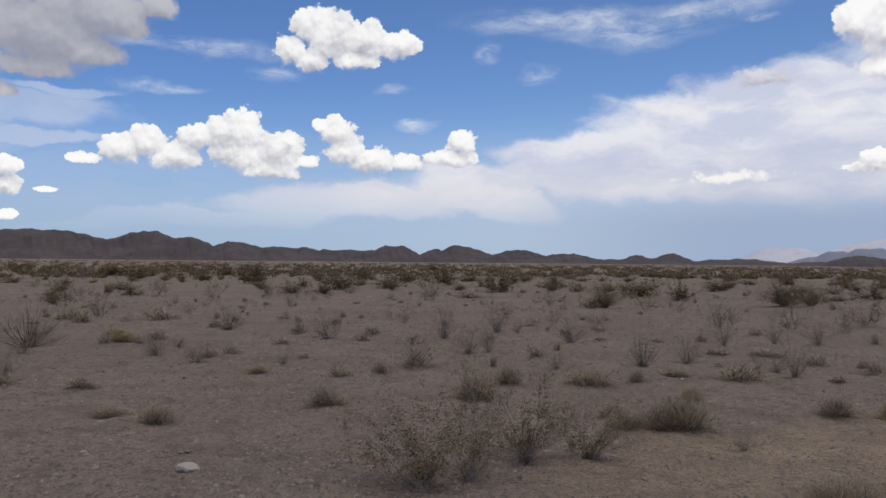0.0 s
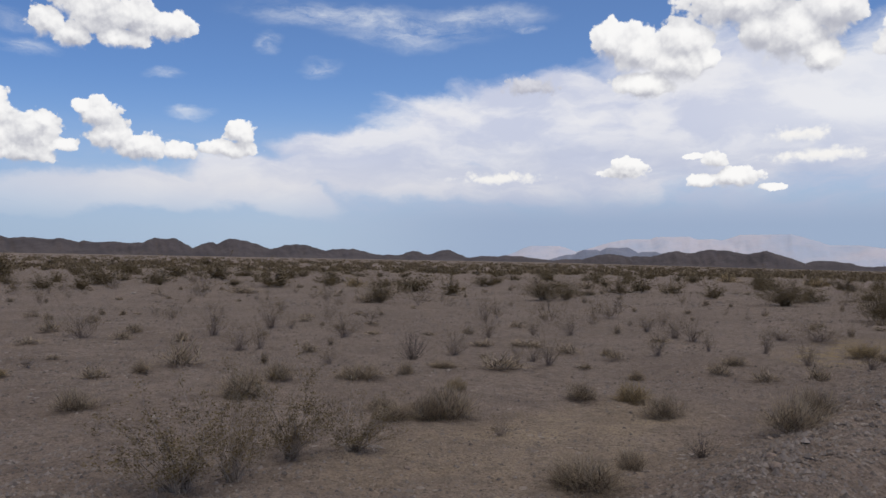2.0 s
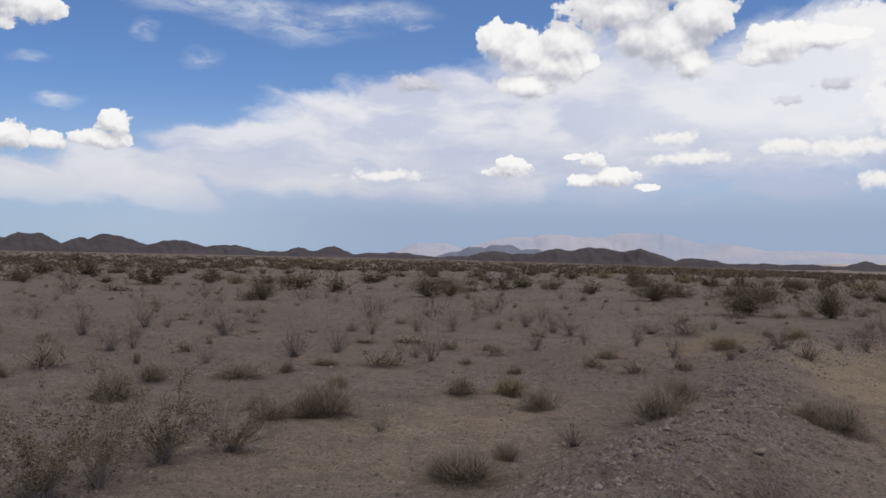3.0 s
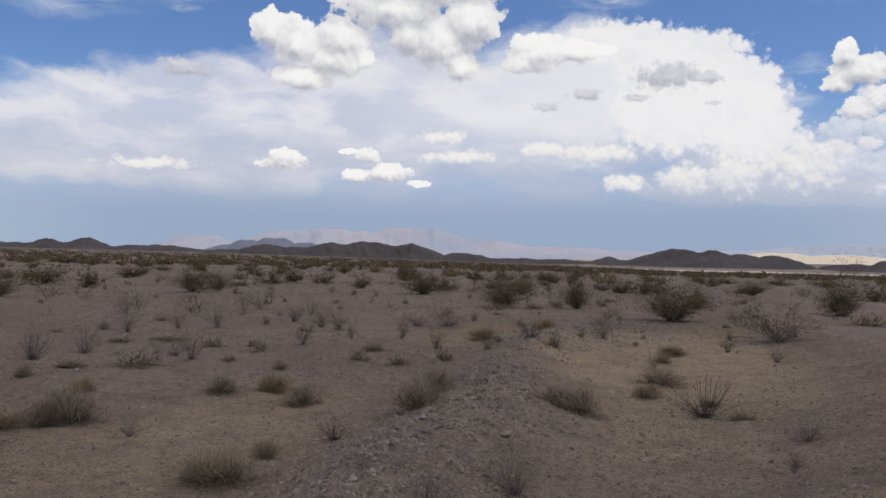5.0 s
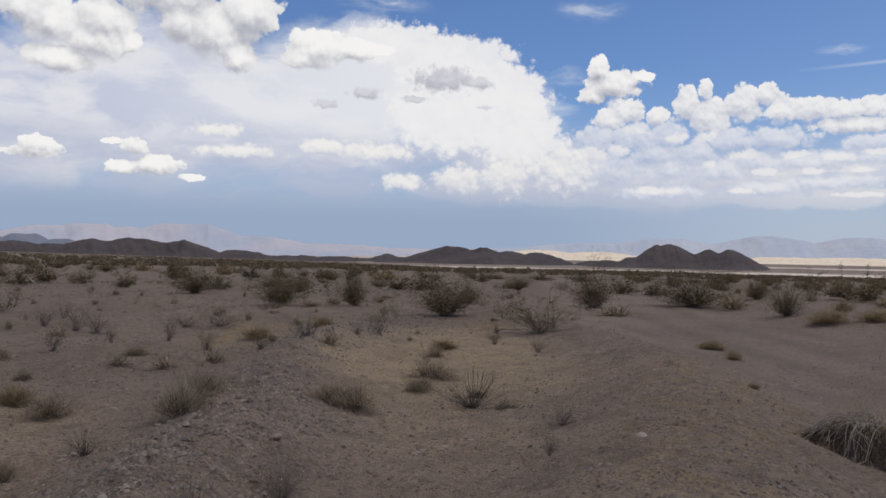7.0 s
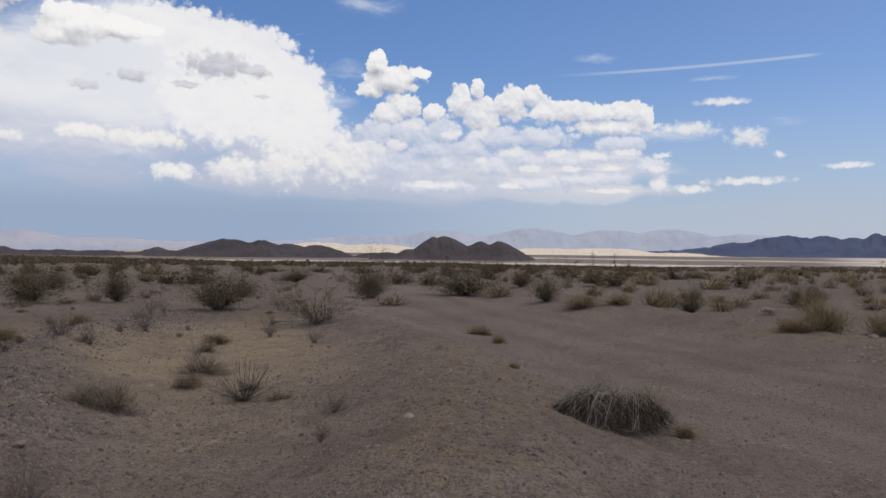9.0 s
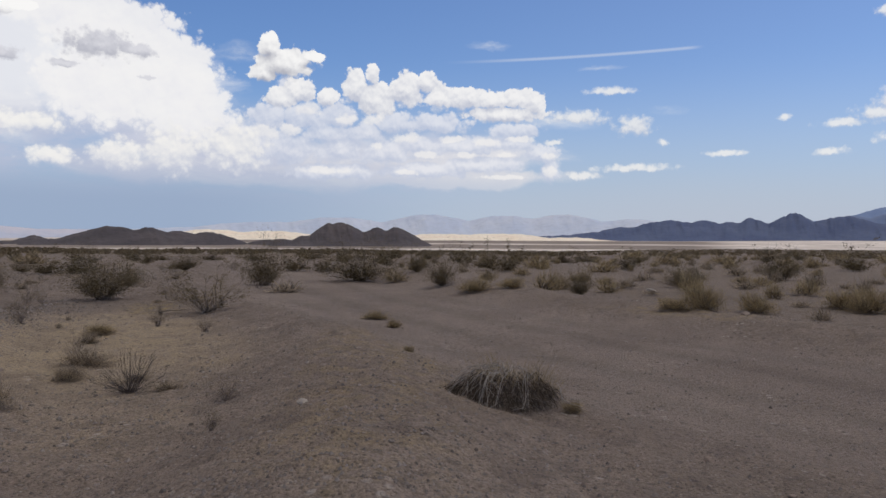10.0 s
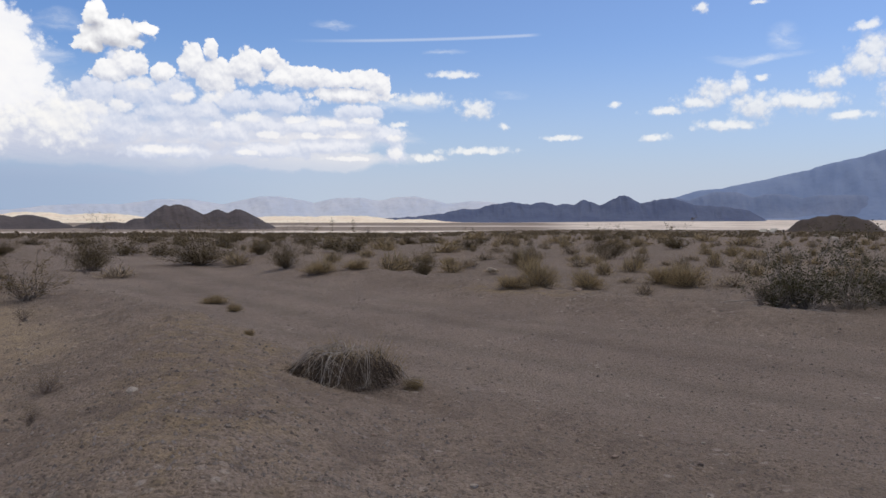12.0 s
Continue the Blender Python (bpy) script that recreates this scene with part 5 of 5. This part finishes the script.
def fallen_crown():
    """An uprooted shrub lying on its crown: pale arching branches over a dark tangle, with dry grass grown through it."""
    random.seed(77)
    root = new("uprooted_shrub")
    root.empty_display_size = 0.2
    root.matrix_world = pose(7.2, 0.5, height_at(7.2, 0.5) - 0.02, 0, 0, -14) @ Matrix.Diagonal((0.88, 0.86, 0.95, 1))
    dark, pale, grass = Growth(), Growth(), Growth()
    def crest(x, y):
        bulge = math.sqrt(max(0.0, 1 - (x / 0.44) ** 2 - ((y + 0.04) / 0.62) ** 2))
        return 0.03 + 0.29 * bulge * (1 + 0.5 * noise.noise(Vector((x * 4.5, y * 4.5, 0.3)))) * (1 - 0.35 * max(0.0, y))

    for i in range(2600):
        a, u = random.uniform(0, 6.283), random.random() ** 0.5
        x, y = math.cos(a) * u * 0.40, math.sin(a) * u * 0.56
        pts = arc((x, y, random.uniform(0, crest(x, y))), random.uniform(0.8, 2.2), a + random.gauss(0, 0.8), random.uniform(0.1, 0.3), 0.6, 3, 0.1)
        for p in pts:
            p.z = max(min(p.z, crest(p.x, p.y) + random.uniform(-0.04, 0.02)), 0.0)
        dark.blade(pts, 0.007)
    for i in range(300):
        a, u = random.gauss(1.7, 0.25), random.random()
        pts = arc((math.cos(a) * 0.2, 0.45 + 0.25 * u, random.uniform(0.0, 0.14 * (1.1 - u))), random.uniform(1.3, 1.7), a, random.uniform(0.1, 0.35), 0.3, 3, 0.1)
        for p in pts:
            p.z = max(p.z, 0.0)
        dark.blade(pts, 0.007)
    def over(x, y, way, length, lift, n):
        """A branch that bows over the crown and comes down outside it."""
        pts = []
        for k in range(n):
            pts.append(Vector((x, y, max(0.005, crest(x, y) + lift * (1 - 0.7 * k / n)))))
            way += random.gauss(0, 0.32)
            x, y = x + math.cos(way) * length / n, y + math.sin(way) * length / n
        return pts

    for i in range(34):
        y = random.gauss(-0.06, 0.3)
        x = random.uniform(-0.3, 0.1)
        way = math.pi + random.gauss(0, 1.25) + (0.5 if y < -0.2 else 0.0)
        r = random.uniform(0.0018, 0.0044)
        pts = over(x, y, way, random.uniform(0.28, 0.6), random.uniform(0.01, 0.05), 10)
        pale.stick(pts, r, r * 0.45, 4)
        for k in range(random.choice((1, 2, 3))):
            p = at(pts, random.uniform(0.1, 0.7))
            pale.stick(over(p.x, p.y, way + random.gauss(0, 0.8), random.uniform(0.1, 0.28), random.uniform(0.01, 0.05), 6), r * 0.6, r * 0.25, 4)
    for i in range(560):
        a, u = random.uniform(0, 6.283), random.random() ** 0.5
        x, y = 0.22 + math.cos(a) * u * 0.24, -0.08 + math.sin(a) * u * 0.5
        grass.blade(arc((x, y, crest(x, y) * random.uniform(0.4, 1)), abs(random.gauss(0, 0.4)), a, random.uniform(0.10, 0.30), 0.4, 4, 0.06), 0.0034)
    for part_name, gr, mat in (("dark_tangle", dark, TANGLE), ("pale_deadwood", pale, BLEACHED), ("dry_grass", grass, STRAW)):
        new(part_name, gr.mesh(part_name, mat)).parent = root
    tagged(root, "uprooted dead shrub with pale arching branches beside the track", "dead shrub")


fallen_crown()


def fallen_branch(x, y, length, turn, label, mat, thick=0.02, twigs=3):
    random.seed(int(x * 100))
    gr = Growth()
    main = arc((-length / 2, 0, thick), 1.50, 0.0, length, 0.12, 7, 0.05)
    gr.stick(main, thick, thick * 0.4, 5)
    for k in range(twigs):
        gr.stick(arc(at(main, random.uniform(0.3, 0.9)), 1.45, random.gauss(0, 0.8), length * 0.35, 0.3, 4, 0.08), thick * 0.45, thick * 0.2, 4)
    ob = new("fallen_branch", gr.mesh("fallen_branch", mat))
    ob.matrix_world = pose(x, y, height_at(x, y) + 0.01, 0, 0, turn)
    tagged(ob, label, "branch")


fallen_branch(14.7, 7.75, 0.6, -50, "dark fallen branch lying on the sand", DARK_BARK, 0.011, 2)
fallen_branch(-0.05, 5.05, 0.35, 70, "pale bleached twig at the foot of a bush", PALE_WOOD, 0.007, 4)
fallen_branch(1.25, 6.55, 0.45, -40, "pale bleached twig at the foot of a bush", PALE_WOOD, 0.007, 4)
fallen_branch(13.6, -5.9, 0.5, 30, "pale bleached stick at the edge of the track", PALE_WOOD, 0.012, 2)
fallen_branch(12.5, -6.3, 0.3, 60, "pale bleached stick at the edge of the track", PALE_WOOD, 0.010, 1)
fallen_branch(14.6, -6.2, 0.9, 100, "pale dead branch below the green bush", PALE_WOOD, 0.014, 5)


def slab(name, x, y, size, turn, tip, label, category, mat):
    """A weathered sheet or boulder seen far off, with chipped corners."""
    bm = bmesh.new()
    bmesh.ops.create_cube(bm, size=1.0)
    bmesh.ops.subdivide_edges(bm, edges=bm.edges[:], cuts=2, use_grid_fill=True)
    for v in bm.verts:
        v.co += Vector((noise.noise(v.co * 3 + Vector((x, 0, 0))), noise.noise(v.co * 3 + Vector((0, y, 0))), noise.noise(v.co * 3))) * 0.16
        v.co = Vector((v.co.x * size[0], v.co.y * size[1], v.co.z * size[2]))
    me = bpy.data.meshes.new(name)
    bm.to_mesh(me)
    bm.free()
    me.materials.append(mat)
    ob = new(name, me)
    ob.matrix_world = pose(x, y, height_at(x, y) + size[2] * 0.42, tip, 0, turn)
    tagged(ob, label, category)


slab("leaning_board", 184.0, -78.8, (2.0, 0.3, 0.9), 20, 40, "pale weathered board leaning far out on the plain", "board", SALT_WHITE)
slab("leaning_board", 183.0, -80.6, (2.2, 0.3, 1.2), 10, 50, "long pale weathered board leaning low on the plain", "board", SALT_WHITE)
slab("post", 165.0, -75.0, (0.25, 0.25, 0.8), 0, 0, "short dark post standing on the plain", "post", DARK_BARK)

# ---- stones ----
def stone_mesh(name, mat, seed, flat=0.6, cuts=1):
    bm = bmesh.new()
    bmesh.ops.create_icosphere(bm, subdivisions=cuts, radius=0.5)
    for v in bm.verts:
        n = noise.noise(v.co * 2.3 + Vector((seed * 3.7, 0, 0))) * 0.32 + noise.noise(v.co * 6 + Vector((seed, 4, 0))) * 0.1
        v.co = v.co * (1 + n)
        v.co.z *= flat
    me = bpy.data.meshes.new(name)
    bm.to_mesh(me)
    bm.free()
    me.materials.append(mat)
    return me


STONES = [stone_mesh("stone", BROWN_STONE, i, random.uniform(0.45, 0.75), 2) for i in range(6)]
PALES = [stone_mesh("stone", PALE_STONE, 20 + i, 0.6, 2) for i in range(3)]


def lay_stone(me, x, y, size, label, long=1.0, turn=None):
    ob = new("stone", me)
    ob.matrix_world = pose(x, y, height_at(x, y) + size * 0.12, random.gauss(0, 10), random.gauss(0, 10), random.uniform(0, 360) if turn is None else turn) @ Matrix.Diagonal((size * long, size, size, 1))
    return tagged(ob, label, "stone", "loose stones")


random.seed(21)
lay_stone(PALES[0], -1.92, 5.95, 0.135, "pale cream stone lying on the dirt", 1.35, 10)
lay_stone(PALES[1], 5.72, 1.78, 0.075, "pale angular stone on the dirt berm", 1.2, 60)
lay_stone(PALES[0], 22.8, -2.1, 0.24, "pale stone beside the dirt track", 1.5)
lay_stone(PALES[1], 73.1, -38.1, 0.7, "large pale stone among the scrub", 1.2)
lay_stone(STONES[2], 15.1, -3.1, 0.15, "grey stone at the edge of the track", 1.3)
lay_stone(PALES[2], 13.3, 10.1, 0.08, "small white stone on the berm", 1.3)
lay_stone(PALES[1], -3.3, 35.3, 0.18, "small white stone among the shrubs", 1.2)
count = 0
while count < 260:
    az, r = radians(random.uniform(-30, 122)), 4.6 + 14 * random.random() ** 1.6
    x, y = r * math.sin(az), r * math.cos(az)
    a = min(float(along(BERM_A, np.array([x]), np.array([y]))[0][0]), 9)
    b = float(along(ROAD, np.array([x]), np.array([y]))[0][0])
    if b < 3.0 or random.random() > (1.0 if a < 1.0 else 0.3):
        continue
    count += 1
    if random.random() < 0.06:
        lay_stone(random.choice(PALES), x, y, random.uniform(0.025, 0.06), "small pale stone lying on the dirt")
    else:
        lay_stone(random.choice(STONES), x, y, (0.018 + 0.06 * random.random() ** 3.5) * (1.2 if a < 1.0 else 0.85), "small brown stone lying on the dirt")


def gravel():
    """Loose pebbles, thicker on the berms and thinner on sand and track."""
    rng = np.random.default_rng(3)
    n = 215000
    az, r = np.radians(rng.uniform(-32, 123, n)), 4.3 + 17 * rng.random(n) ** 1.5
    x, y = r * np.sin(az), r * np.cos(az)
    a, b, d = along(BERM_A, x, y)[0], along(BERM_B, x, y)[0], along(ROAD, x, y)[0]
    chance = 0.15 + 1.0 * np.exp(-(a / 0.8) ** 2) * sstep(-0.25, 0.3, layered(x * 1.1, y * 1.1, 63, 3)) + 0.14 * np.exp(-(b / 1.0) ** 2) + 0.45 * sstep(0.1, 0.5, layered(x * 0.9, y * 0.9, 60, 4))
    chance = chance * np.where(d < 2.6, 0.6 + 1.4 * sstep(0.0, 0.4, layered(x * 0.8, y * 0.8, 66, 3)), 1.0)
    chance *= 1 - 0.7 * sstep(0.4, 1, np.exp(-(((x - 10) / 4) ** 2 + ((y - 6.5) / 2) ** 2)) * 1.4)
    clods = np.exp(-(((x + 2.0) / 2.4) ** 2 + ((y - 5.8) / 1.7) ** 2))
    chance += 0.8 * clods * sstep(-0.35, 0.25, layered(x * 1.4, y * 1.4, 68, 3))
    keep = rng.random(n) < chance
    x, y, r = x[keep], y[keep], r[keep]
    m = len(x)
    z = ground_z(x, y)
    size = (0.005 + (0.014 + 0.014 * np.maximum(np.exp(-(a[keep] / 0.8) ** 2), 0.55 * clods[keep])) * rng.random(m) ** 3.4) * (1 + 0.03 * r)
    corner = np.array([(1, 0, 0), (0.3, 0.9, 0), (-0.8, 0.5, 0), (-0.7, -0.6, 0), (0.4, -0.8, 0), (0.1, 0.05, 0.75)])
    turn = rng.uniform(0, 6.283, m)
    px = corner[None, :, 0] * (0.7 + 0.6 * rng.random((m, 6)))
    py = corner[None, :, 1] * (0.7 + 0.6 * rng.random((m, 6)))
    c, s = np.cos(turn)[:, None], np.sin(turn)[:, None]
    vx, vy = (px * c - py * s) * size[:, None] + x[:, None], (px * s + py * c) * size[:, None] + y[:, None]
    vz = z[:, None] - 0.004 + corner[None, :, 2] * size[:, None] * (0.6 + 0.9 * rng.random((m, 1)))
    verts = np.stack([vx, vy, vz], -1).reshape(-1, 3)
    faces = [(k * 6 + i, k * 6 + (i + 1) % 5, k * 6 + 5) for k in range(m) for i in range(5)]
    tagged(new("gravel", mesh_of("gravel", verts.tolist(), faces, PEBBLE)), "loose grey-brown gravel strewn over the dirt", "gravel", kind="stuff")


gravel()


def rubble():
    """Broken stones strewn in drifts over the plain and thickly on the berms."""
    rng = np.random.default_rng(8)
    n = 95000
    az, r = np.radians(rng.uniform(-33, 66, n)), 4.2 + 36 * rng.random(n) ** 1.45
    x, y = r * np.sin(az), r * np.cos(az)
    a, d = along(BERM_A, x, y)[0], along(ROAD, x, y)[0]
    drift = sstep(0.02, 0.45, layered(x * 0.35, y * 0.55, 80, 4))
    chance = (0.03 + 0.34 * drift + 0.95 * np.exp(-(a / 0.75) ** 2)) * (d > 3.6) * (1 - 0.85 * np.exp(-(((x - 10) / 4) ** 2 + ((y - 6.5) / 2) ** 2)))
    keep = rng.random(n) < chance
    x, y, r = x[keep], y[keep], r[keep]
    m = len(x)
    size = 0.0045 + 0.015 * rng.random(m) ** 3.2 + 0.0011 * r
    ring = np.array([(1, 0, 0), (0.45, 0.85, 0), (-0.6, 0.8, 0), (-1, -0.1, 0), (-0.3, -0.9, 0), (0.7, -0.7, 0)])
    corner = np.concatenate([ring, ring[::2] * 0.55 + np.array([0.05, 0.0, 0.85])])
    turn = rng.uniform(0, 6.283, m)
    px = corner[None, :, 0] * (0.7 + 0.6 * rng.random((m, 9)))
    py = corner[None, :, 1] * (0.6 + 0.5 * rng.random((m, 9)))
    c, s = np.cos(turn)[:, None], np.sin(turn)[:, None]
    vx, vy = (px * c - py * s) * size[:, None] + x[:, None], (px * s + py * c) * size[:, None] + y[:, None]
    vz = ground_z(x, y)[:, None] - 0.004 + corner[None, :, 2] * size[:, None] * (0.5 + 0.6 * rng.random((m, 9)))
    faces = []
    for k in range(0, m * 9, 9):
        faces += [(k, k + 1, k + 6), (k + 1, k + 2, k + 7, k + 6), (k + 2, k + 3, k + 7), (k + 3, k + 4, k + 8, k + 7), (k + 4, k + 5, k + 8), (k + 5, k, k + 6, k + 8), (k + 6, k + 7, k + 8)]
    tagged(new("rubble", mesh_of("rubble", np.stack([vx, vy, vz], -1).reshape(-1, 3).tolist(), faces, RUBBLE)), "broken pale and dark stones strewn over the plain", "rubble", kind="stuff")


rubble()
